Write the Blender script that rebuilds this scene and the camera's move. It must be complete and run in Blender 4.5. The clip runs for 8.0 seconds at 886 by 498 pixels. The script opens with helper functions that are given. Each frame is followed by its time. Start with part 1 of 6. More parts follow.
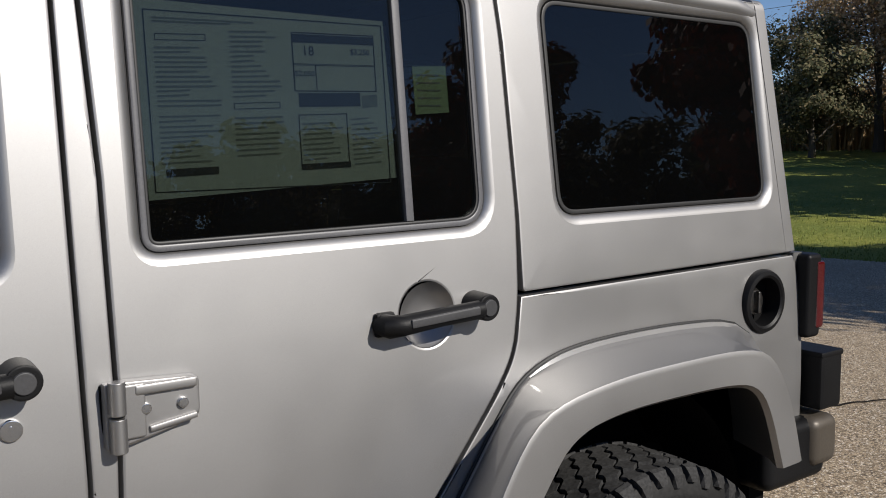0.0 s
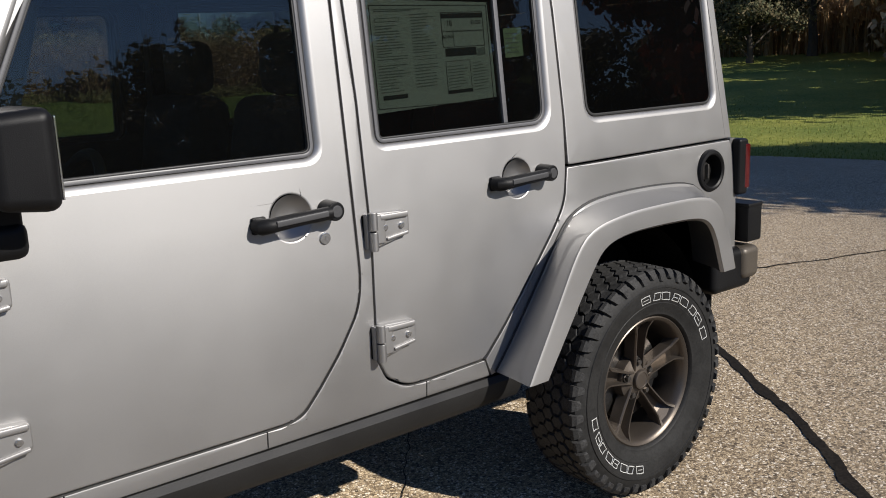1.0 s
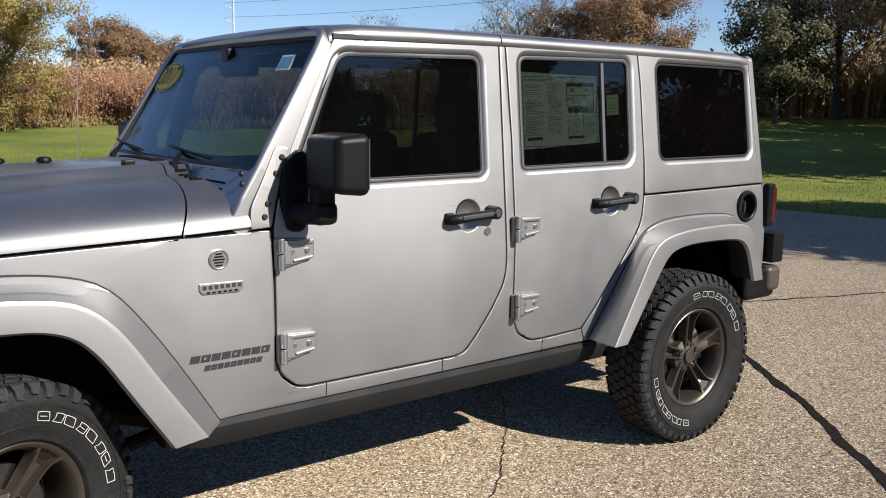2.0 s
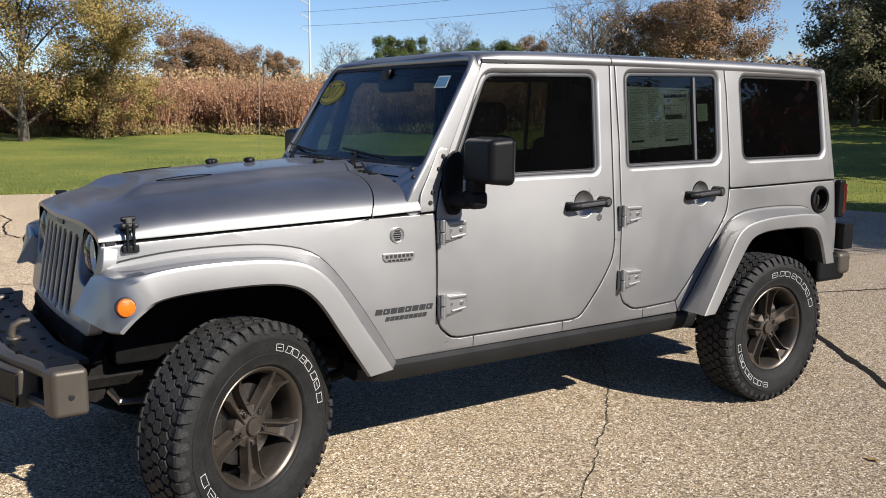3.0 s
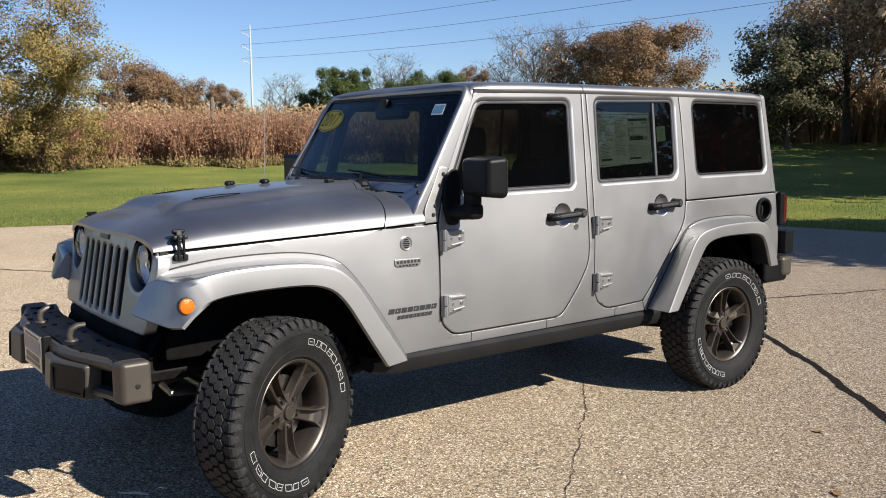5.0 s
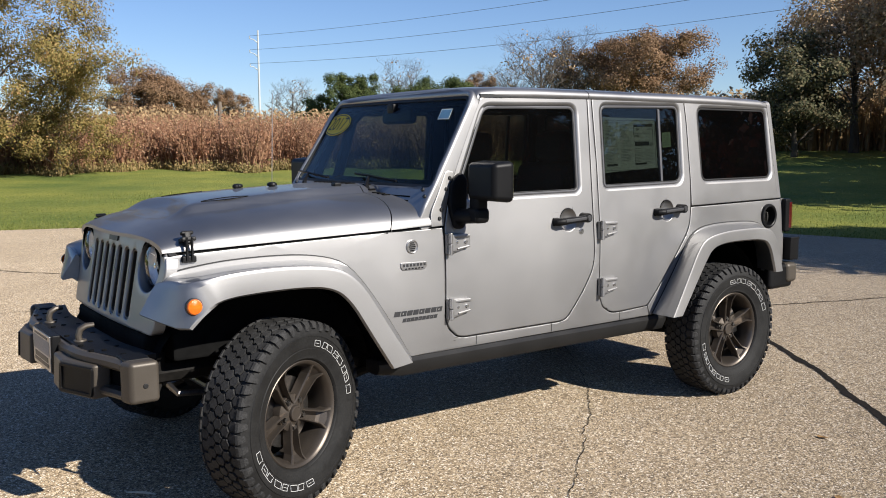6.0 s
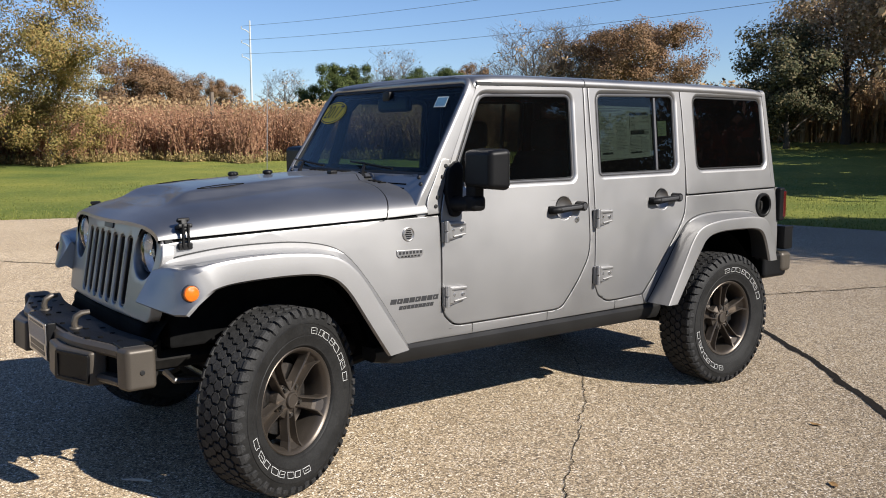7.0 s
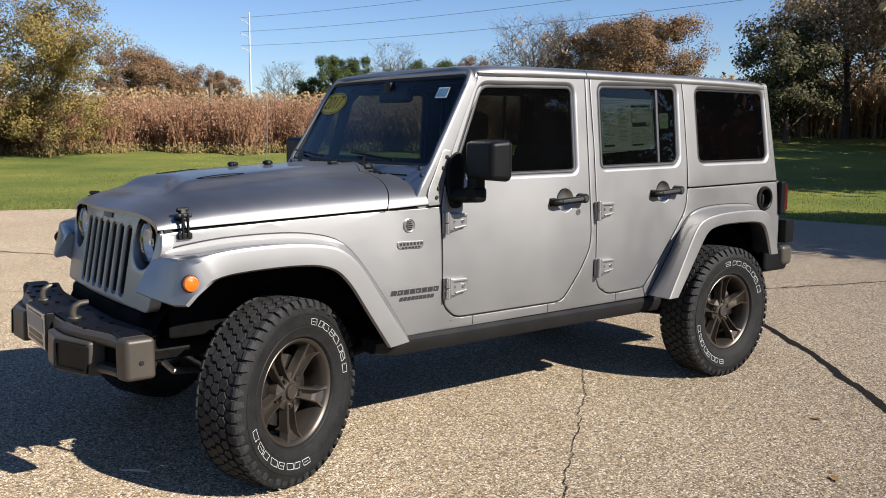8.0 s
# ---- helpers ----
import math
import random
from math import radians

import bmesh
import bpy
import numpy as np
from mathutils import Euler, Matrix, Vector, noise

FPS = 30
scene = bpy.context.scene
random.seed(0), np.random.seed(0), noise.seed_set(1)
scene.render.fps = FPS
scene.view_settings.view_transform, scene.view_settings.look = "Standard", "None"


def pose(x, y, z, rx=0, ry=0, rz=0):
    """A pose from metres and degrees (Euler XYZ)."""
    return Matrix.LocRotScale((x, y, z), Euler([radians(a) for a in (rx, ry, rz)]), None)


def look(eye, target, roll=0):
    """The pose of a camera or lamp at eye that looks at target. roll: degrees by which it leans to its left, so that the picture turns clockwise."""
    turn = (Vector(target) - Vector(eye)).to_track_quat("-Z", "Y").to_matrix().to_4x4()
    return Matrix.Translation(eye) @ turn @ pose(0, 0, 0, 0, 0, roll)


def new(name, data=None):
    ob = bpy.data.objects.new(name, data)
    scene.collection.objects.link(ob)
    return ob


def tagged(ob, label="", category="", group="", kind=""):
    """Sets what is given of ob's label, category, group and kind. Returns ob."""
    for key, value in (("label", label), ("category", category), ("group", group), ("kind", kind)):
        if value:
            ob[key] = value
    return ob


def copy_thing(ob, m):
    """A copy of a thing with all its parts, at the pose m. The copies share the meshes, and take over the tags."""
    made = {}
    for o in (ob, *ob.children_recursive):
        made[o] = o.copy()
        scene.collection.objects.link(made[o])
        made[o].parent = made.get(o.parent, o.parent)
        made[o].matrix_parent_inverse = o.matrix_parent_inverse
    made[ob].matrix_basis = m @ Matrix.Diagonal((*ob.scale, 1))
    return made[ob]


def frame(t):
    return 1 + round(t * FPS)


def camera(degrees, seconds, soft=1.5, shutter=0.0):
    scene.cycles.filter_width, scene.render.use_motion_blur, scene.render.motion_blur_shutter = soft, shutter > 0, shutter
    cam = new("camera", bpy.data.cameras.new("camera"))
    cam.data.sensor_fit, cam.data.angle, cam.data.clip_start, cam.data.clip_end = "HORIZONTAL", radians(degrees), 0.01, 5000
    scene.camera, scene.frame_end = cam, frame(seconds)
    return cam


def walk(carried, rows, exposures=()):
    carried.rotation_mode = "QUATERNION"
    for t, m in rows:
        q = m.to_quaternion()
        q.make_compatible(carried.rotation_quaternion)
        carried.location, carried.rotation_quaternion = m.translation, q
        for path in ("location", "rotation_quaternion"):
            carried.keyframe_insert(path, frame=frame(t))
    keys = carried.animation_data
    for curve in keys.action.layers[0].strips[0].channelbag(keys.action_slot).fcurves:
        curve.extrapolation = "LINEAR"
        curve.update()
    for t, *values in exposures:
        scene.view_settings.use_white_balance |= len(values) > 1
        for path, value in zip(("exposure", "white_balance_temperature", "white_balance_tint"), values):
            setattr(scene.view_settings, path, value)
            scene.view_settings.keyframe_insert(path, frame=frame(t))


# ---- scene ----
cam = camera(52.3, 8.0, 1.0)
PATH = [
    (0, (1.575, -2.075, 1.436), (2.727, -0.455, 1.216), -0.6),
    (0.5, (1.174, -2.44, 1.492), (2.352, -0.845, 1.23), -1.6),
    (1, (0.578, -2.746, 1.496), (1.802, -1.217, 1.09), -2.3),
    (1.2, (0.375, -2.86, 1.441), (1.603, -1.317, 1.111), -2.0),
    (2.3, (-0.717, -3.54, 1.557), (0.472, -1.962, 1.243), 1.5),
    (2.5, (-0.849, -3.632, 1.532), (0.301, -2.024, 1.227), 1.3),
    (3, (-1.145, -3.88, 1.553), (-0.063, -2.226, 1.248), 0.3),
    (3.5, (-1.41, -4.044, 1.544), (-0.303, -2.405, 1.245), -1.1),
    (4, (-1.6, -4.133, 1.543), (-0.43, -2.536, 1.257), -0.9),
    (5.5, (-1.664, -4.178, 1.518), (-0.481, -2.581, 1.289), -0.4),
    (6, (-1.676, -4.194, 1.517), (-0.498, -2.593, 1.289), -0.2),
    (6.5, (-1.692, -4.193, 1.509), (-0.5, -2.605, 1.267), -0.1),
    (7, (-1.692, -4.185, 1.5), (-0.502, -2.596, 1.253), -0.1),
    (7.5, (-1.702, -4.182, 1.504), (-0.514, -2.594, 1.242), 0.2),
    (8, (-1.689, -4.164, 1.49), (-0.498, -2.579, 1.228), 0.2),
]
STOPS = 0.44
walk(cam, [(t, look(eye, target, roll)) for t, eye, target, roll in PATH], exposures=[(0, STOPS - 0.42), (0.5, STOPS - 0.44), (1.0, STOPS - 0.22), (1.5, STOPS - 0.06), (2.3, STOPS), (8, STOPS)])

# ---- sky and sun ----
SUN_WAY = Vector((-0.49, 1.42, -1.0)).normalized()
world = bpy.data.worlds.new("sky")
scene.world = world
world.use_nodes = True
wn = world.node_tree
sky = wn.nodes.new("ShaderNodeTexSky")
sky.sky_type = "NISHITA"
sky.sun_disc = False
sky.sun_elevation = math.asin(-SUN_WAY.z)
sky.sun_rotation = math.atan2(-SUN_WAY.x, -SUN_WAY.y)
sky.air_density, sky.dust_density, sky.ozone_density = 1.0, 0.0, 1.6
sky.altitude = 600
hue = wn.nodes.new("ShaderNodeMix")
hue.data_type, hue.blend_type = "RGBA", "MULTIPLY"
hue.inputs[0].default_value, hue.inputs[7].default_value = 1.0, (0.86, 1.0, 1.30, 1)
wn.links.new(sky.outputs[0], hue.inputs[6])
wn.links.new(hue.outputs[2], wn.nodes["Background"].inputs[0])
wn.nodes["Background"].inputs[1].default_value = 0.070
sun = new("sun", bpy.data.lights.new("sun", "SUN"))
sun.data.energy, sun.data.angle, sun.data.color = 5.6, radians(0.53), (1.0, 0.945, 0.87)
sun.matrix_world = look(-SUN_WAY * 60, (0, 0, 0))

# ---- materials ----
def ramp(nt, fac, stops):
    n = nt.nodes.new("ShaderNodeValToRGB")
    els = n.color_ramp.elements
    while len(els) < len(stops):
        els.new(0.5)
    for e, (p, c) in zip(els, stops):
        e.position, e.color = p, (*c, 1)
    nt.links.new(fac, n.inputs[0])
    return n.outputs[0]


def noise_tex(nt, scale, detail=4.0, rough=0.55, space="Object"):
    co = nt.nodes.new("ShaderNodeTexCoord")
    n = nt.nodes.new("ShaderNodeTexNoise")
    n.inputs["Scale"].default_value, n.inputs["Detail"].default_value, n.inputs["Roughness"].default_value = scale, detail, rough
    nt.links.new(co.outputs[space], n.inputs["Vector"])
    return n.outputs["Fac"]


def mixcol(nt, fac, a, b, mode="MIX"):
    m = nt.nodes.new("ShaderNodeMix")
    m.data_type, m.blend_type = "RGBA", mode
    for sock, v in ((m.inputs[0], fac), (m.inputs[6], a), (m.inputs[7], b)):
        if isinstance(v, (int, float)):
            sock.default_value = v
        elif isinstance(v, tuple):
            sock.default_value = (*v, 1)
        else:
            nt.links.new(v, sock)
    return m.outputs[2]


def bump(nt, height, strength, dist, bsdf):
    b = nt.nodes.new("ShaderNodeBump")
    b.inputs["Strength"].default_value, b.inputs["Distance"].default_value = strength, dist
    nt.links.new(height, b.inputs["Height"])
    nt.links.new(b.outputs[0], bsdf.inputs["Normal"])


def surface(name, color, rough=0.5, metal=0.0, grain=60.0, vary=0.12, wear=3.0, relief=0.0, coat=0.0, spec=0.5):
    """A node material: colour varied at two scales, roughness varied by the same grain, fine relief."""
    m = bpy.data.materials.new(name)
    m.use_nodes = True
    nt = m.node_tree
    b = nt.nodes["Principled BSDF"]
    f1, f2 = noise_tex(nt, grain, 5), noise_tex(nt, wear, 4)
    dark = tuple(max(0, c * (1 - vary)) for c in color)
    light = tuple(min(1, c * (1 + vary)) for c in color)
    c1 = ramp(nt, f1, [(0.3, dark), (0.7, light)])
    c2 = ramp(nt, f2, [(0.35, tuple(1 - vary * 0.8 for _ in color)), (0.65, (1, 1, 1))])
    nt.links.new(mixcol(nt, 1.0, c1, c2, "MULTIPLY"), b.inputs["Base Color"])
    r = ramp(nt, f2, [(0.3, (max(0.02, rough * 0.85),) * 3), (0.7, (min(1, rough * 1.15),) * 3)])
    nt.links.new(r, b.inputs["Roughness"])
    b.inputs["Metallic"].default_value = metal
    b.inputs["Specular IOR Level"].default_value = spec
    b.inputs["Coat Weight"].default_value = coat
    b.inputs["Coat Roughness"].default_value = 0.04
    if relief:
        bump(nt, f1, 0.5, relief, b)
    return m


def paint_silver():
    m = surface("silver metallic paint", (0.375, 0.369, 0.363), 0.53, 1.0, 900.0, 0.08, 1.2, 0.0, 0.35)
    nt = m.node_tree
    b = nt.nodes["Principled BSDF"]
    b.inputs["Specular Tint"].default_value = (0.40, 0.42, 0.46, 1)
    bump(nt, noise_tex(nt, 1400.0, 2), 0.02, 0.0002, b)
    return m


def glass(name, tint, gloss=1.0):
    m = bpy.data.materials.new(name)
    m.use_nodes = True
    nt = m.node_tree
    nt.nodes.remove(nt.nodes["Principled BSDF"])
    t, g, mix, lw, up, sc = (nt.nodes.new(k) for k in ("ShaderNodeBsdfTransparent", "ShaderNodeBsdfGlossy", "ShaderNodeMixShader", "ShaderNodeLayerWeight", "ShaderNodeMath", "ShaderNodeMath"))
    t.inputs[0].default_value = (*tint, 1)
    g.inputs["Roughness"].default_value = 0.005
    lw.inputs[0].default_value = 0.5
    up.operation, up.inputs[1].default_value = "POWER", 5.0
    sc.operation, sc.inputs[1].default_value, sc.inputs[2].default_value = "MULTIPLY_ADD", 0.96, 0.04 * gloss
    nt.links.new(lw.outputs["Facing"], up.inputs[0])
    nt.links.new(up.outputs[0], sc.inputs[0])
    nt.links.new(sc.outputs[0], mix.inputs[0])
    nt.links.new(t.outputs[0], mix.inputs[1])
    nt.links.new(g.outputs[0], mix.inputs[2])
    # faint uneven diffuse veil in the glass imitates lens haze over dark panes
    veil, last = nt.nodes.new("ShaderNodeBsdfDiffuse"), nt.nodes.new("ShaderNodeMixShader")
    veil.inputs[0].default_value = (0.7, 0.72, 0.75, 1)
    haze = nt.nodes.new("ShaderNodeMapRange")
    haze.inputs[3].default_value, haze.inputs[4].default_value = 0.0006, 0.003
    nt.links.new(noise_tex(nt, 3.0, 5, 0.6), haze.inputs[0])
    nt.links.new(haze.outputs[0], last.inputs[0])
    nt.links.new(mix.outputs[0], last.inputs[1])
    nt.links.new(veil.outputs[0], last.inputs[2])
    nt.links.new(last.outputs[0], nt.nodes["Material Output"].inputs[0])
    return m


def chip_seal():
    """Old asphalt with tan exposed stones, darker binder between them, and faint stains."""
    m = bpy.data.materials.new("chip seal asphalt")
    m.use_nodes = True
    nt = m.node_tree
    b = nt.nodes["Principled BSDF"]
    co = nt.nodes.new("ShaderNodeTexCoord")
    warp = nt.nodes.new("ShaderNodeTexNoise")
    warp.inputs["Scale"].default_value = 60
    nt.links.new(co.outputs["Object"], warp.inputs["Vector"])
    add = nt.nodes.new("ShaderNodeVectorMath")
    add.operation = "MULTIPLY_ADD"
    nt.links.new(warp.outputs["Color"], add.inputs[0])
    add.inputs[1].default_value = (0.008, 0.008, 0.0)
    nt.links.new(co.outputs["Object"], add.inputs[2])
    v = nt.nodes.new("ShaderNodeTexVoronoi")
    v.inputs["Scale"].default_value = 118
    nt.links.new(add.outputs[0], v.inputs["Vector"])
    ve = nt.nodes.new("ShaderNodeTexVoronoi")
    ve.feature = "DISTANCE_TO_EDGE"
    ve.inputs["Scale"].default_value = 118
    nt.links.new(add.outputs[0], ve.inputs["Vector"])
    sep = nt.nodes.new("ShaderNodeSeparateColor")
    nt.links.new(v.outputs["Color"], sep.inputs[0])
    stone = ramp(nt, sep.outputs[0], [(0.0, (0.051, 0.036, 0.023)), (0.2, (0.226, 0.162, 0.097)), (0.45, (0.42, 0.320, 0.200)),
                                      (0.8, (0.595, 0.472, 0.310)), (0.97, (0.86, 0.77, 0.64))])
    joint = ramp(nt, ve.outputs["Distance"], [(0.0, (0, 0, 0)), (0.15, (1, 1, 1))])
    c = mixcol(nt, joint, (0.10, 0.076, 0.050), stone)
    blot = ramp(nt, noise_tex(nt, 0.7, 6, 0.6), [(0.3, (0.82, 0.81, 0.80)), (0.65, (1, 1, 1))])
    c = mixcol(nt, 1.0, c, blot, "MULTIPLY")
    fine = ramp(nt, noise_tex(nt, 9.0, 6, 0.7), [(0.3, (0.88, 0.88, 0.88)), (0.7, (1.06, 1.06, 1.06))])
    c = mixcol(nt, 1.0, c, fine, "MULTIPLY")
    nt.links.new(c, b.inputs["Base Color"])
    b.inputs["Roughness"].default_value = 0.86
    b.inputs["Diffuse Roughness"].default_value = 1.0
    bump(nt, ve.outputs["Distance"], 0.6, 0.003, b)
    return m


def lawn():
    m = bpy.data.materials.new("mown grass")
    m.use_nodes = True
    nt = m.node_tree
    b = nt.nodes["Principled BSDF"]
    c1 = ramp(nt, noise_tex(nt, 14.0, 8, 0.75), [(0.28, (0.112, 0.135, 0.030)), (0.5, (0.215, 0.25, 0.062)), (0.75, (0.37, 0.36, 0.128))])
    c2 = ramp(nt, noise_tex(nt, 0.25, 5, 0.6), [(0.35, (0.62, 0.72, 0.64)), (0.65, (1.28, 1.14, 0.95))])
    nt.links.new(mixcol(nt, 1.0, c1, c2, "MULTIPLY"), b.inputs["Base Color"])
    b.inputs["Roughness"].default_value = 0.9
    b.inputs["Specular IOR Level"].default_value = 0.15
    bump(nt, noise_tex(nt, 30.0, 6, 0.7), 1.0, 0.05, b)
    return m


def leafy(name, colors, rough=0.7, glow=0.25):
    """Leaves or stalks: each island its own shade, with light passing through."""
    m = bpy.data.materials.new(name)
    m.use_nodes = True
    nt = m.node_tree
    b = nt.nodes["Principled BSDF"]
    g = nt.nodes.new("ShaderNodeNewGeometry")
    n = len(colors)
    c = ramp(nt, g.outputs["Random Per Island"], [(i / max(1, n - 1), col) for i, col in enumerate(colors)])
    c = mixcol(nt, 1.0, c, ramp(nt, noise_tex(nt, 0.6, 3), [(0.3, (0.7, 0.7, 0.7)), (0.7, (1.15, 1.1, 1.05))]), "MULTIPLY")
    nt.links.new(c, b.inputs["Base Color"])
    b.inputs["Roughness"].default_value = rough
    b.inputs["Specular IOR Level"].default_value = 0.2
    tr = nt.nodes.new("ShaderNodeBsdfTranslucent")
    nt.links.new(c, tr.inputs[0])
    mx = nt.nodes.new("ShaderNodeMixShader")
    mx.inputs[0].default_value = glow
    nt.links.new(b.outputs[0], mx.inputs[1])
    nt.links.new(tr.outputs[0], mx.inputs[2])
    nt.links.new(mx.outputs[0], nt.nodes["Material Output"].inputs[0])
    return m


PAINT = paint_silver()
BADGE = surface("dull silver badge metal", (0.45, 0.44, 0.43), 0.35, 0.9, 300.0, 0.15)
GREY = surface("grey satin grip insert", (0.045, 0.045, 0.047), 0.45, 0.0, 300.0, 0.15)
PLATE = surface("grey dealer plate", (0.26, 0.26, 0.27), 0.5, 0.0, 120.0, 0.2)
MIRROR = surface("lamp reflector", (0.80, 0.80, 0.80), 0.25, 0.6, 40.0, 0.1, 20.0)
PLASTIC = surface("black textured plastic", (0.0065, 0.0065, 0.007), 0.46, 0.0, 500.0, 0.25, 4.0, 0.0006, 0.0, 0.20)
RUBBER = surface("tyre rubber", (0.015, 0.0147, 0.0142), 0.62, 0.0, 120.0, 0.35, 14.0, 0.0008, 0.0, 0.3)
TREAD = surface("dusty tread rubber", (0.036, 0.0355, 0.035), 0.7, 0.0, 160.0, 0.45, 11.0, 0.0012, 0.0, 0.22)
SEAL = surface("black rubber seal", (0.012, 0.012, 0.012), 0.55, 0.0, 200.0, 0.2)
TRIM = surface("grey satin window trim", (0.09, 0.09, 0.095), 0.42, 0.0, 300.0, 0.15)
DARK = surface("matt black inner metal", (0.007, 0.007, 0.007), 0.85, 0.0, 20.0, 0.3, 3.0, 0.0, 0.0, 0.08)
UNDER = surface("dusty black chassis steel", (0.012, 0.011, 0.010), 0.7, 0.0, 30.0, 0.4, 6.0, 0.001, 0.0, 0.15)
BRONZE = surface("satin bronze alloy", (0.125, 0.105, 0.087), 0.42, 0.8, 400.0, 0.12, 5.0, 0.0002)
BUMPER = surface("bronze grey powder coat", (0.090, 0.076, 0.060), 0.50, 0.35, 500.0, 0.18, 5.0, 0.0004)
CHROME = surface("bright metal", (0.72, 0.72, 0.72), 0.18, 1.0, 80.0, 0.08)
STEEL = surface("brushed brake steel", (0.22, 0.21, 0.20), 0.35, 1.0, 90.0, 0.2)
WHITE = surface("white tyre rubber", (0.62, 0.62, 0.60), 0.7, 0.0, 200.0, 0.15)
DECAL = surface("dark grey vinyl", (0.03, 0.03, 0.032), 0.45)
AMBER = surface("amber lens", (0.85, 0.17, 0.01), 0.18, 0.0, 250.0, 0.25, 30.0, 0.002, 0.6)
RED = surface("red lens", (0.07, 0.003, 0.004), 0.16, 0.0, 250.0, 0.2, 30.0, 0.001, 0.6)
YELLOW = surface("yellow vinyl", (0.80, 0.56, 0.02), 0.5)
PAPER = surface("white printed paper", (0.74, 0.76, 0.70), 0.8, 0.0, 300.0, 0.05)
PAPER_GREEN = surface("pale green paper", (0.55, 0.66, 0.42), 0.8, 0.0, 300.0, 0.05)
INK = surface("grey ink", (0.06, 0.065, 0.07), 0.8)
INK_PALE = surface("pale ink", (0.36, 0.38, 0.36), 0.8)
CLOTH = surface("black seat cloth", (0.02, 0.02, 0.021), 0.9, 0.0, 400.0, 0.3, 5.0, 0.001)
GLASS_CLEAR = glass("windscreen glass", (0.68, 0.78, 0.77), 0.3)
GLASS_FRONT = glass("tinted side glass", (0.52, 0.57, 0.57))
GLASS_DARK = glass("privacy glass", (0.20, 0.21, 0.21))
GLASS_MID = glass("tinted rear door glass", (0.42, 0.45, 0.43))
GLASS_LAMP = glass("lamp glass", (0.92, 0.94, 0.95))
ASPHALT = chip_seal()
GRASS = lawn()
TAR = surface("crack and tar filler", (0.018, 0.015, 0.012), 0.9, 0.0, 80.0, 0.4, 9.0, 0.003, 0.0, 0.1)
RAIL = surface("satin black rail", (0.013, 0.0125, 0.012), 0.42, 0.0, 300.0, 0.2, 4.0, 0.0004, 0.0, 0.35)
BARK = surface("grey brown bark", (0.11, 0.09, 0.07), 0.9, 0.0, 25.0, 0.35, 4.0, 0.01)
WOODPOST = surface("weathered wood", (0.20, 0.16, 0.12), 0.9, 0.0, 40.0, 0.3, 4.0, 0.004)
POLE = surface("pale steel pole", (0.50, 0.52, 0.54), 0.6, 0.0, 20.0, 0.1)
WIRE = surface("power cable", (0.10, 0.11, 0.12), 0.6)
L_OAK = leafy("brown oak leaves", [(0.173, 0.111, 0.062), (0.255, 0.158, 0.090), (0.359, 0.225, 0.134), (0.208, 0.148, 0.088)])
L_GOLD = leafy("yellow green leaves", [(0.172, 0.157, 0.053), (0.298, 0.243, 0.083), (0.413, 0.292, 0.106), (0.217, 0.194, 0.072), (0.378, 0.216, 0.097)])
L_GREEN = leafy("dark evergreen needles", [(0.044, 0.069, 0.022), (0.081, 0.112, 0.036), (0.125, 0.144, 0.048)])
L_DUSK = leafy("dull green brown leaves", [(0.220, 0.178, 0.102), (0.414, 0.299, 0.179), (0.590, 0.420, 0.262), (0.279, 0.235, 0.128)])
L_RED = leafy("dark red leaves", [(0.10, 0.016, 0.010), (0.18, 0.030, 0.016), (0.26, 0.055, 0.025)])
L_REED = leafy("dry red brown weeds", [(0.196, 0.100, 0.060), (0.310, 0.168, 0.100), (0.437, 0.263, 0.160), (0.241, 0.116, 0.070), (0.529, 0.357, 0.220)])
L_CORN = leafy("dry tan corn", [(0.377, 0.264, 0.136), (0.492, 0.360, 0.200), (0.295, 0.192, 0.096)])
L_WEED = leafy("green undergrowth", [(0.170, 0.152, 0.056), (0.306, 0.240, 0.098), (0.442, 0.320, 0.154), (0.153, 0.152, 0.049)])
L_DUSKGREEN = leafy("shaded dark green leaves", [(0.061, 0.073, 0.037), (0.122, 0.123, 0.063), (0.245, 0.202, 0.115)])
L_LAWN = leafy("lawn blades", [(0.108, 0.144, 0.025), (0.202, 0.238, 0.051), (0.360, 0.346, 0.108)])

# ---- tools for meshes ----
def part(name, bm, material, parent=None, label="", smooth=35.0, even=True):
    """Links a bmesh as one mesh object, under parent if one is given."""
    bmesh.ops.recalc_face_normals(bm, faces=bm.faces[:])
    me = bpy.data.meshes.new(name)
    bm.to_mesh(me)
    bm.free()
    for m in (material if isinstance(material, (list, tuple)) else [material]):
        me.materials.append(m)
    if smooth:
        me.polygons.foreach_set("use_smooth", [True] * len(me.polygons))
        me.set_sharp_from_angle(angle=radians(smooth))
    ob = new(name, me)
    if smooth and even:
        wn = ob.modifiers.new("even shading", "WEIGHTED_NORMAL")
        wn.mode, wn.weight, wn.keep_sharp = "FACE_AREA", 100, True
    if parent:
        ob.parent = parent
    return tagged(ob, label)


def solid(name, verts, faces, material, parent=None, label="", smooth=0.0, slots=None):
    """Links vertices and faces as one mesh object."""
    me = bpy.data.meshes.new(name)
    me.from_pydata(verts, [], faces)
    for m in (material if isinstance(material, (list, tuple)) else [material]):
        me.materials.append(m)
    if slots is not None:
        me.polygons.foreach_set("material_index", slots)
    if smooth:
        me.polygons.foreach_set("use_smooth", [True] * len(me.polygons))
        me.set_sharp_from_angle(angle=radians(smooth))
    ob = new(name, me)
    if parent:
        ob.parent = parent
    return tagged(ob, label)


def sub(ob, parent):
    ob.parent = parent
    return ob


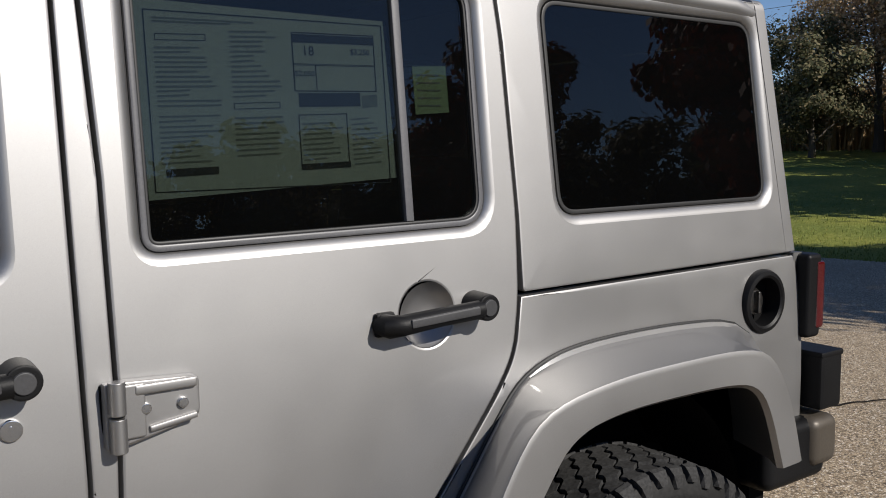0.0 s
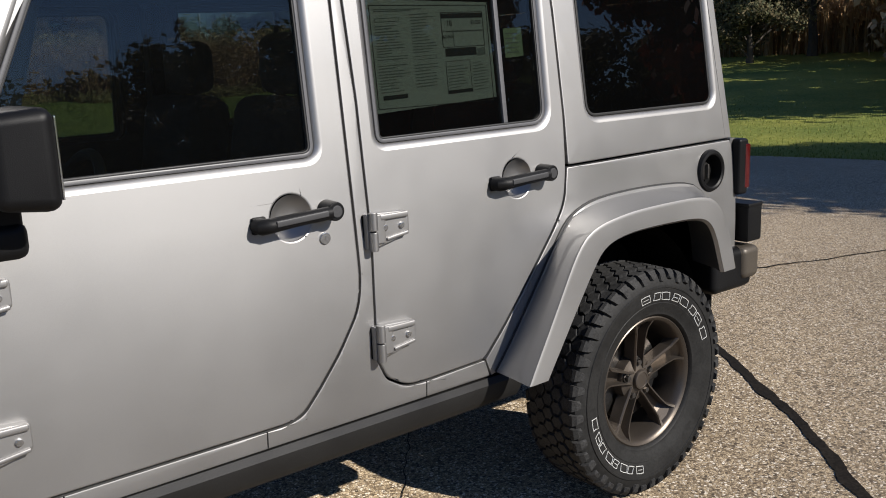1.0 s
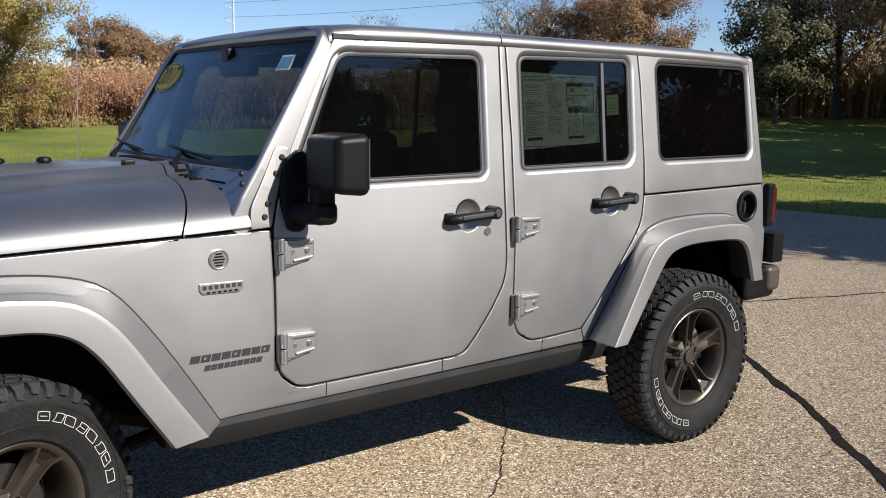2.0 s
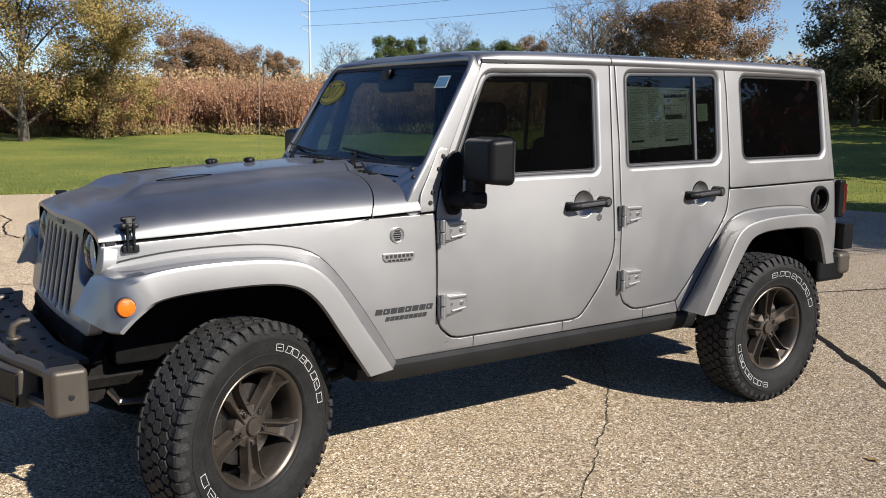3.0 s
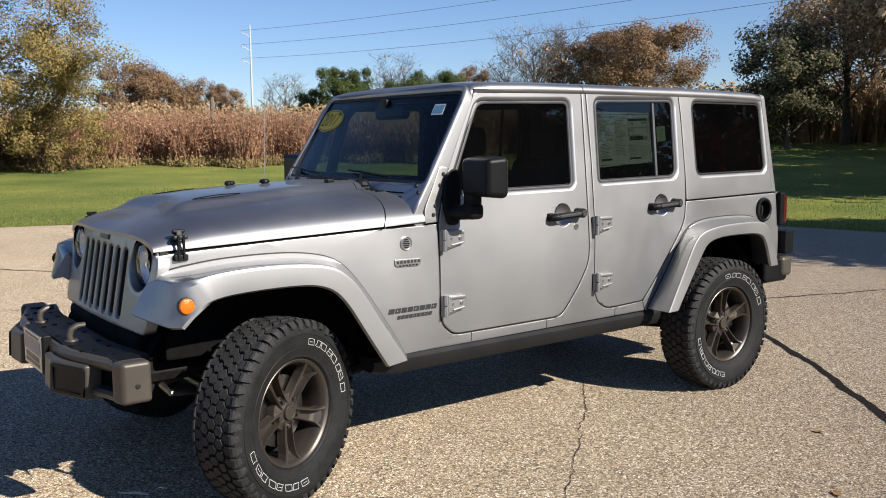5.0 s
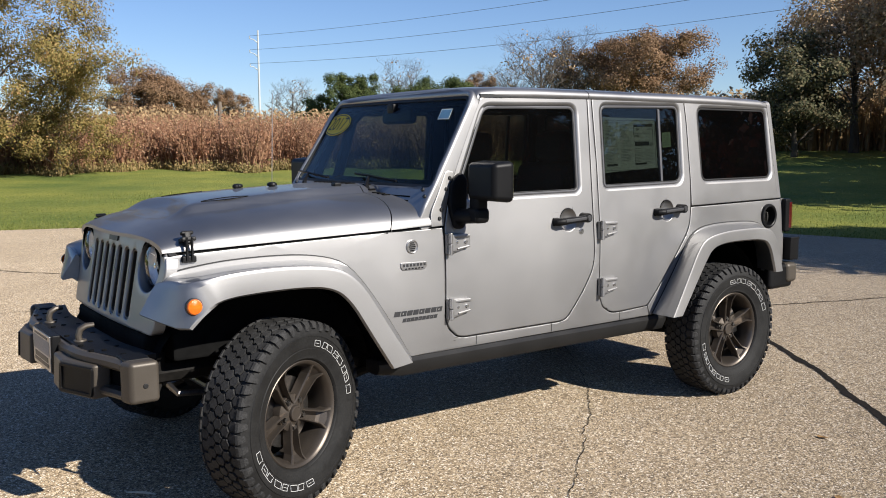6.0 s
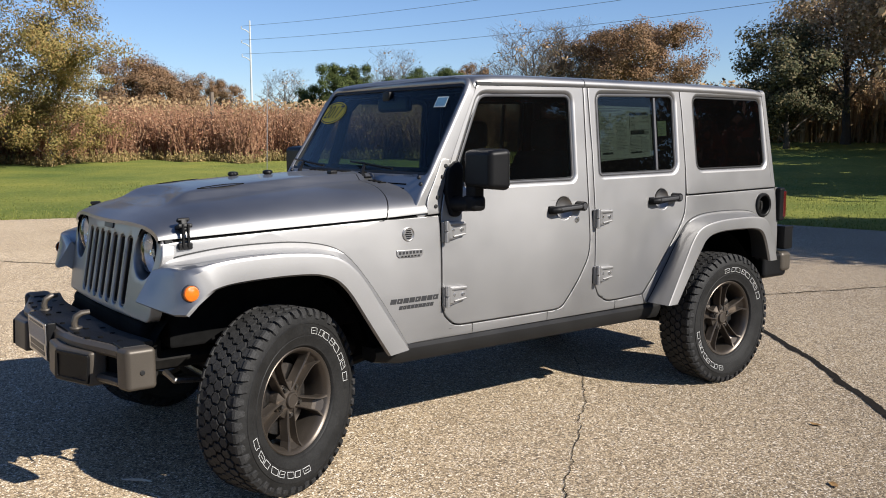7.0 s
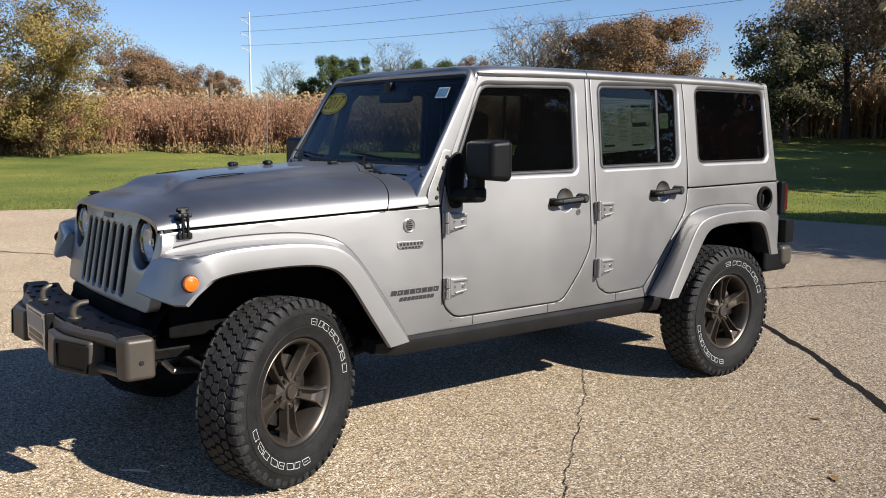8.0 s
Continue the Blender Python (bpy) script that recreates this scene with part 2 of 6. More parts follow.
def flip(bm, s):
    """Mirrors to the other flank where s is +1 (all is drawn on the left, y < 0)."""
    if s > 0:
        for v in bm.verts:
            v.co.y = -v.co.y
        bmesh.ops.reverse_faces(bm, faces=bm.faces[:])
    return bm


def box(bm, lo, hi, bevel=0.0, seg=2, turn=None):
    r = bmesh.ops.create_cube(bm, size=1.0)
    vs = r["verts"]
    lo, hi = Vector(lo), Vector(hi)
    c, d = (lo + hi) / 2, hi - lo
    for v in vs:
        v.co = Vector((v.co.x * d.x, v.co.y * d.y, v.co.z * d.z))
    if bevel:
        es = list({e for v in vs for e in v.link_edges})
        rb = bmesh.ops.bevel(bm, geom=es, offset=bevel, segments=seg, affect="EDGES", profile=0.5)
        vs = list({v for f in rb["faces"] for v in f.verts} | {v for v in vs if v.is_valid})
    for v in vs:
        v.co = (turn @ v.co if turn else v.co) + c
    return bm


def cyl(bm, p0, p1, r0, r1=None, seg=16, bevel=0.0):
    p0, p1 = Vector(p0), Vector(p1)
    d = p1 - p0
    m = Matrix.Translation((p0 + p1) / 2) @ d.to_track_quat("Z", "Y").to_matrix().to_4x4()
    r = bmesh.ops.create_cone(bm, cap_ends=True, segments=seg, radius1=r0, radius2=r0 if r1 is None else r1, depth=d.length, matrix=m)
    if bevel:
        es = [e for e in {e for v in r["verts"] for e in v.link_edges} if any(len(f.verts) > 4 for f in e.link_faces)]
        bmesh.ops.bevel(bm, geom=es, offset=bevel, segments=2, affect="EDGES", profile=0.5)
    return bm


def tube(bm, pts, r, seg=8, close=False):
    """A tube along points; r is one radius or one for each point."""
    pts = [Vector(p) for p in pts]
    n = len(pts)
    rr = [r] * n if isinstance(r, (int, float)) else r
    rings, up = [], None
    for i, p in enumerate(pts):
        a = pts[i - 1] if (i > 0 or close) else p
        b = pts[(i + 1) % n] if (i < n - 1 or close) else p
        t = (b - a).normalized()
        if up is None:
            up = t.orthogonal().normalized()
        up = (up - t * up.dot(t)).normalized()
        w = t.cross(up)
        rings.append([bm.verts.new(p + (up * math.cos(k * math.tau / seg) + w * math.sin(k * math.tau / seg)) * rr[i]) for k in range(seg)])
    for i in range(n if close else n - 1):
        a, b = rings[i], rings[(i + 1) % n]
        for k in range(seg):
            bm.faces.new((a[k], a[(k + 1) % seg], b[(k + 1) % seg], b[k]))
    if not close:
        bm.faces.new(rings[0][::-1])
        bm.faces.new(rings[-1])
    return bm


def lathe(bm, profile, centre, seg=48, close=False):
    """Turns (radius, y) pairs round the y axis through centre."""
    cx, cy, cz = centre
    rings = [[bm.verts.new((cx + r * math.cos(k * math.tau / seg), cy + y, cz + r * math.sin(k * math.tau / seg))) for k in range(seg)] for r, y in profile]
    pairs = list(zip(rings, rings[1:])) + ([(rings[-1], rings[0])] if close else [])
    for a, b in pairs:
        for k in range(seg):
            bm.faces.new((a[k], a[(k + 1) % seg], b[(k + 1) % seg], b[k]))
    return bm


def rounded(pts, seg=6):
    """A closed outline from (a, b, radius) corners."""
    out, n = [], len(pts)
    for i in range(n):
        p, r = Vector(pts[i][:2]), (pts[i][2] if len(pts[i]) > 2 else 0)
        if r <= 0:
            out.append(tuple(p))
            continue
        u, w = (Vector(pts[i - 1][:2]) - p), (Vector(pts[(i + 1) % n][:2]) - p)
        k = min(r, u.length * 0.49, w.length * 0.49)
        a, b = p + u.normalized() * k, p + w.normalized() * k
        for j in range(seg + 1):
            t = j / seg
            out.append(tuple(a * (1 - t) ** 2 + p * 2 * t * (1 - t) + b * t * t))
    return out


def circle(cx, cz, r, n=28, rz=None):
    return [(cx + r * math.cos(k * math.tau / n), cz + (rz or r) * math.sin(k * math.tau / n)) for k in range(n)]


def chaikin(pts, times=2):
    pts = [Vector(p) for p in pts]
    for _ in range(times):
        q = [pts[0]]
        for a, b in zip(pts, pts[1:]):
            q += [a * 0.75 + b * 0.25, a * 0.25 + b * 0.75]
        pts = q + [pts[-1]]
    return pts


def resample(pts, n):
    pts = [Vector(p) for p in pts]
    acc = [0.0]
    for a, b in zip(pts, pts[1:]):
        acc.append(acc[-1] + (b - a).length)
    out, j = [], 0
    for i in range(n):
        s = acc[-1] * i / (n - 1)
        while j < len(acc) - 2 and acc[j + 1] < s:
            j += 1
        t = (s - acc[j]) / max(1e-9, acc[j + 1] - acc[j])
        out.append(pts[j].lerp(pts[j + 1], t))
    return out


def panel(outline, holes, place, thick=0.03, bevel=0.004, step=0.12, soft=0.0):
    """A sheet with openings: drawn flat in (a, b), cut into cells, made thick, its rims rounded, then laid on place(a, b, depth)."""
    bm = bmesh.new()
    for loop in [outline] + list(holes):
        vs = [bm.verts.new((a, 0, b)) for a, b in loop]
        for i in range(len(vs)):
            bm.edges.new((vs[i - 1], vs[i]))
    bmesh.ops.triangle_fill(bm, use_beauty=True, edges=bm.edges[:])
    a0, a1 = min(p[0] for p in outline), max(p[0] for p in outline)
    b0, b1 = min(p[1] for p in outline), max(p[1] for p in outline)
    for lo, hi, no in ((a0, a1, (1, 0, 0)), (b0, b1, (0, 0, 1))):
        k = int((hi - lo) / step)
        for i in range(1, k + 1):
            c = lo + (hi - lo) * i / (k + 1)
            bmesh.ops.bisect_plane(bm, geom=bm.verts[:] + bm.edges[:] + bm.faces[:], dist=1e-5, plane_co=(c * no[0], 0, c * no[2]), plane_no=no)
    bmesh.ops.remove_doubles(bm, verts=bm.verts[:], dist=1e-5)
    faces, rim = bm.faces[:], [e for e in bm.edges if len(e.link_faces) == 1]
    twin = {v: bm.verts.new((v.co.x, thick, v.co.z)) for v in bm.verts[:]}
    for f in faces:
        bm.faces.new([twin[v] for v in reversed(f.verts)])
    for e in rim:
        a, b = e.verts
        bm.faces.new((a, b, twin[b], twin[a]))
    bmesh.ops.recalc_face_normals(bm, faces=bm.faces[:])
    if bevel:
        wide = []
        if soft:
            h0 = [min(q[k] for q in holes[0]) - 1e-4 for k in (0, 1)]
            h1 = [max(q[k] for q in holes[0]) + 1e-4 for k in (0, 1)]
            wide = [e for e in rim if all(h0[0] <= v.co.x <= h1[0] and h0[1] <= v.co.z <= h1[1] for v in e.verts)]
        bmesh.ops.bevel(bm, geom=[e for e in rim if e.is_valid and e not in wide], offset=bevel, segments=2, affect="EDGES", profile=0.5)
    for v in bm.verts:
        v.co = place(v.co.x, v.co.z, v.co.y)
    return bm


def band(bm, loops, close=False):
    """Skins a row of equally long point lists."""
    rows = [[bm.verts.new(p) for p in l] for l in loops]
    n = len(rows[0])
    for a, b in zip(rows, rows[1:]):
        for k in range(n if close else n - 1):
            bm.faces.new((a[k], a[(k + 1) % n], b[(k + 1) % n], b[k]))
    return rows

# ---- the setting: ground, paving, fields ----
EYE0 = Vector((-1.7, -4.3, 0))
HOME = Matrix.Identity(4)


def smooth01(t):
    t = max(0.0, min(1.0, t))
    return t * t * (3 - 2 * t)


def land(x, y):
    """Height of the lawn and fields: level round the drive, rising gently beyond, more towards the bank."""
    dx, dy = x - EYE0.x, y - EYE0.y
    r = math.hypot(dx, dy)
    az = math.degrees(math.atan2(dy, dx))
    bank = smooth01((62 - az) / 24) * smooth01((az + 10) / 20)
    slope = 0.024 + 0.024 * bank
    if az < -20 or az > 140:
        slope = 0.012
    return -0.012 + slope * max(0.0, min(r, 62) - 18)


def polar(az, d):
    a = radians(az)
    x, y = EYE0.x + d * math.cos(a), EYE0.y + d * math.sin(a)
    return x, y, land(x, y)


def build_ground():
    radii = [0, 4, 8, 12, 15, 17, 18, 20, 23, 27, 32, 37, 42, 48, 55, 62, 80, 120, 200, 400, 900, 2000]
    seg = 120
    verts, faces = [(EYE0.x, EYE0.y, -0.012)], []
    for r in radii[1:]:
        for k in range(seg):
            x, y = EYE0.x + r * math.cos(k * math.tau / seg), EYE0.y + r * math.sin(k * math.tau / seg)
            verts.append((x, y, land(x, y) + (0.0 if r < 19 else 0.05 * noise.noise((x * 0.2, y * 0.2, 0)))))
    for k in range(seg):
        faces.append((0, 1 + k, 1 + (k + 1) % seg))
    for i in range(len(radii) - 2):
        a, b = 1 + i * seg, 1 + (i + 1) * seg
        for k in range(seg):
            faces.append((a + k, b + k, b + (k + 1) % seg, a + (k + 1) % seg))
    tagged(solid("ground", verts, faces, GRASS, smooth=60), "mown green lawn with paler patches around the drive", "lawn", kind="structure")


PAVED = [(-70, 34), (-20, 20.5), (-5, 15.9), (1.6, 13.85), (3.0, 13.45), (6, 12.4), (9, 10.3), (11, 7.9), (12.05, 5.2), (12.5, 3.2), (12.9, 0), (13.4, -8), (15, -40), (-70, -40)]


def build_pavement():
    edge = [tuple(p) for p in chaikin([Vector(p) for p in PAVED], 2)]
    bm = panel([(x, y) for x, y in edge], [], lambda a, b, d: Vector((a, b, -d)), 0.05, 0.0, 6.0)
    ob = part("pavement", bm, ASPHALT, smooth=0)
    return tagged(ob, "worn tan chip-seal asphalt drive with dark cracks", "asphalt", kind="structure")


def build_cracks(pavement):
    rng = random.Random(4)
    runs = [([(4.95, 0.56), (4.47, -0.11), (4.03, -0.70), (3.58, -1.25), (3.06, -1.83), (2.2, -2.9), (1.2, -4.4)], 0.064),
            ([(3.2, 0.9), (2.32, -0.33), (1.60, -0.98), (1.17, -1.35), (0.88, -1.60), (0.1, -2.4)], 0.0045),
            ([(5.0, 1.02), (5.82, 0.77), (7.09, 0.31), (9.0, -0.2), (11, -0.9)], 0.022),
            ([(0.2, 11.4), (0.56, 10.8), (0.68, 9.9), (0.47, 9.3), (0.36, 8.1), (0.76, 7.4), (1.6, 6.6), (3.0, 5.4)], 0.03),
            ([(-6, 9.5), (-3, 8.9), (-1.0, 8.4), (0.36, 8.1)], 0.02),
            ([(-3.5, 5.6), (-2.0, 5.2), (-0.4, 4.9), (1.2, 4.3)], 0.012)]
    for pts, w in runs:
        fine = resample(chaikin([Vector((*p, 0)) for p in pts], 1), int(44 * len(pts)))
        bm = bmesh.new()
        left, right = [], []
        for i, p in enumerate(fine):
            t = (fine[min(i + 1, len(fine) - 1)] - fine[max(i - 1, 0)]).normalized()
            n = Vector((-t.y, t.x, 0))
            wob = n * (0.035 * noise.noise((p.x * 3, p.y * 3, w)) + (0.006 if w > 0.05 else 0.018) * noise.noise((p.x * 14, p.y * 14, w)))
            k = w * (0.62 + 0.8 * abs(noise.noise((p.x * 4, p.y * 4, 3))) + 0.16 * rng.random())
            left.append(p + wob + n * k * 0.5 + Vector((0, 0, 0.004)))
            right.append(p + wob - n * k * 0.5 + Vector((0, 0, 0.004)))
        band(bm, [left, right])
        part("crack", bm, TAR, pavement, "dark open crack in asphalt", 0)


def blades(rng, n, spot, tall, wide, lean=0.25, bits=0):
    """Upright bent blades, as vertices and faces; bits: small loose leaves on each."""
    verts, faces = [], []
    for _ in range(n):
        x, y, z = spot(rng)
        h, w = tall(rng), wide * (0.6 + 0.8 * rng.random())
        a, b = rng.random() * math.tau, rng.random() * math.tau
        dx, dy = math.cos(a) * w / 2, math.sin(a) * w / 2
        lx, ly = math.cos(b) * lean * h * rng.random(), math.sin(b) * lean * h * rng.random()
        i = len(verts)
        verts += [(x - dx, y - dy, z - 0.05), (x + dx, y + dy, z - 0.05), (x + dx * 0.8 + lx * 0.35, y + dy * 0.8 + ly * 0.35, z + h * 0.6),
                  (x - dx * 0.8 + lx * 0.35, y - dy * 0.8 + ly * 0.35, z + h * 0.6), (x + lx, y + ly, z + h)]
        faces += [(i, i + 1, i + 2, i + 3), (i + 3, i + 2, i + 4)]
        for _ in range(bits):
            t = 0.2 + 0.85 * rng.random() ** 0.7
            cx, cy, cz = x + lx * t, y + ly * t, z + h * t
            s = wide * (1.2 + 2.2 * rng.random())
            u = Vector((rng.gauss(0, 1), rng.gauss(0, 1), rng.gauss(0, 0.9))).normalized() * s
            v = u.orthogonal().normalized() * s * 0.45
            c = Vector((cx, cy, cz))
            i = len(verts)
            verts += [tuple(c), tuple(c + u * 0.5 + v), tuple(c + u), tuple(c + u * 0.5 - v)]
            faces.append((i, i + 1, i + 2, i + 3))
    return verts, faces


def build_fields():
    rng = random.Random(11)

    def in_reeds(r):
        az = 38 + 62 * r.random()
        d = 40.0 + 7.0 * r.random() ** 1.3 + 1.4 * math.sin(az * 0.55) + 0.8 * math.sin(az * 1.7)
        return polar(az, d)
    v, f = blades(rng, 20000, in_reeds, lambda r: 0.6 + 1.75 * r.random() ** 0.8, 0.04, 0.75, 7)
    tagged(solid("dry_weeds", v, f, L_REED), "tall dry red-brown weeds along the lawn", "weeds", kind="stuff")

    def in_tan(r):
        return polar(52 + 48 * r.random(), 48.5 + 6 * r.random())
    v, f = blades(rng, 5200, in_tan, lambda r: 2.0 + 0.75 * r.random(), 0.07, 0.4, 4)
    tagged(solid("dry_reeds", v, f, L_CORN), "pale tan dry reeds behind the weeds", "reeds", kind="stuff")

    def in_corn(r):
        return polar(10 + 31 * r.random(), 43.0 + 9 * r.random())
    v, f = blades(rng, 6000, in_corn, lambda r: 2.0 + 0.7 * r.random(), 0.08, 0.4, 4)
    tagged(solid("corn_field", v, f, L_CORN), "dry tan corn standing on the bank", "corn", kind="stuff")

    def in_weeds(r):
        az = 38 + 62 * r.random()
        return polar(az, 38.9 + 1.6 * r.random() ** 2 + 1.4 * math.sin(az * 0.55) + 0.8 * math.sin(az * 1.7))
    v, f = blades(rng, 6500, in_weeds, lambda r: 0.1 + 0.4 * r.random() ** 2, 0.04, 0.7, 2)
    tagged(solid("undergrowth", v, f, L_WEED), "low green undergrowth at the foot of the weeds", "weeds", kind="stuff")

    edge = chaikin([Vector((*p, 0)) for p in PAVED[2:12]], 2)
    line = resample(edge, 900)

    def on_edge(r):
        p = line[int(r.random() * 899)]
        q = r.random() ** 2 * 9.0
        n = Vector((p.x - 2.0, p.y - 1.0, 0)).normalized()
        x, y = p.x + n.x * (q - 0.06), p.y + n.y * (q - 0.06)
        return x, y, land(x, y)
    v, f = blades(rng, 42000, on_edge, lambda r: 0.02 + 0.03 * r.random(), 0.012, 0.6)
    tagged(solid("lawn_blades", v, f, L_LAWN), "short green grass blades along the drive", "grass", kind="stuff")


# ---- trees ----
def build_tree(name, spot, height, spread, leaf, label, seed, count=7000, size=0.16, trunk=0.28, bare=False, low=0.28, flat=0.9, clumps=46, tilt=0.0, puff=1.0):
    rng = random.Random(seed)
    x0, y0, z0 = spot
    tree = new(name)
    tree.location = (x0, y0, z0)
    tagged(tree, label, "tree")
    bm = bmesh.new()
    top = Vector((tilt * height, 0, height * 0.82))
    base_r = trunk * height / 10
    spine = [Vector((0, 0, -0.1)).lerp(top, t) + Vector((rng.gauss(0, 0.02) * height * t, rng.gauss(0, 0.02) * height * t, 0)) for t in (0, 0.12, 0.3, 0.5, 0.7, 1.0)]
    tube(bm, spine, [base_r * k for k in (1.35, 1.0, 0.8, 0.55, 0.34, 0.08)], 7)
    ends = []
    for i in range(24 if bare else 12):
        t = low + (0.95 - low) * (i + rng.random()) / (24 if bare else 12)
        k = min(4, int(t * 5))
        p = spine[k].lerp(spine[k + 1], t * 5 - k) if k < 5 else spine[-1]
        a = i * 2.4 + rng.random()
        reach = spread * (0.75 + 0.35 * rng.random()) * (1.0 - 0.45 * max(0, t - 0.5) / 0.5)
        d = Vector((math.cos(a), math.sin(a), 0.45 + 0.7 * t))
        q = p + d * reach * 0.55 + Vector((0, 0, 0.08 * height * rng.random()))
        e = p + d * reach + Vector((0, 0, 0.05 * height * rng.random()))
        e.z = min(e.z, height * (0.98 - 0.1 * rng.random()))
        r = base_r * 0.42 * (1.1 - t)
        tube(bm, [p, p.lerp(q, 0.5) + Vector((0, 0, 0.02 * height)), q, e], [r, r * 0.75, r * 0.5, r * 0.12], 5)
        ends += [q, e]
        for _ in range(9 if bare else 3):
            s = q.lerp(e, rng.random())
            w = s + Vector((rng.gauss(0, 0.5), rng.gauss(0, 0.5), 0.25 + 0.5 * rng.random())).normalized() * spread * (0.25 + 0.3 * rng.random())
            w.z = min(w.z, height * 1.0)
            m = s.lerp(w, 0.5) + Vector((rng.gauss(0, 0.06), rng.gauss(0, 0.06), 0.04)) * spread
            tube(bm, [s, m, w], [r * 0.42, r * 0.30, r * 0.12], 4)
            ends.append(w)
            if bare:
                for _ in range(4):
                    u = m.lerp(w, rng.random())
                    o = u + Vector((rng.gauss(0, 0.6), rng.gauss(0, 0.6), 0.3 + 0.4 * rng.random())).normalized() * spread * 0.2
                    tube(bm, [u, o], [r * 0.24, r * 0.12], 3)
                    ends.append(o)
    part("trunk", bm, BARK, tree)
    if count:
        centres = []
        while len(centres) < clumps:
            if rng.random() < 0.6:
                c = rng.choice(ends) + Vector((rng.gauss(0, 0.08), rng.gauss(0, 0.08), rng.gauss(0, 0.05))) * spread
            else:
                u = Vector((rng.gauss(0, 1), rng.gauss(0, 1), rng.gauss(0, 1))).normalized() * (rng.random() ** 0.4)
                mid = height * (1 + low) / 2
                c = Vector((u.x * spread + tilt * mid, u.y * spread, mid + u.z * height * (1 - low) / 2 * flat))
            if c.z > low * height * 0.8 and c.z < height * 1.02:
                centres.append((c, puff * spread * (0.07 + 0.10 * rng.random())))
        verts, faces = [], []
        heart = Vector((tilt * height * 0.5, 0, height * (low + 0.45 * (1 - low))))
        for _ in range(count):
            c, s = rng.choice(centres)
            o = Vector((rng.gauss(0, s), rng.gauss(0, s), rng.gauss(0, s * 0.75)))
            p = c + o * min(1.0, 1.7 * s / max(1e-6, o.length))
            u = Vector((rng.gauss(0, 1), rng.gauss(0, 1), rng.gauss(0, 0.7))).normalized()
            out = (p - c).normalized() + (p - heart).normalized() * 0.6 + Vector((rng.gauss(0, 0.5), rng.gauss(0, 0.5), 0.35 + rng.gauss(0, 0.5)))
            u = (u - out * u.dot(out) / max(1e-6, out.length_squared)).normalized()
            v = u.cross(out).normalized()
            k = size * (0.55 + 0.9 * rng.random())
            i = len(verts)
            verts += [tuple(p - u * k * 0.5), tuple(p + v * k * 0.3), tuple(p + u * k * 0.5), tuple(p - v * k * 0.3)]
            faces.append((i, i + 1, i + 2, i + 3))
        solid("crown", verts, faces, leaf, tree)
    return tree


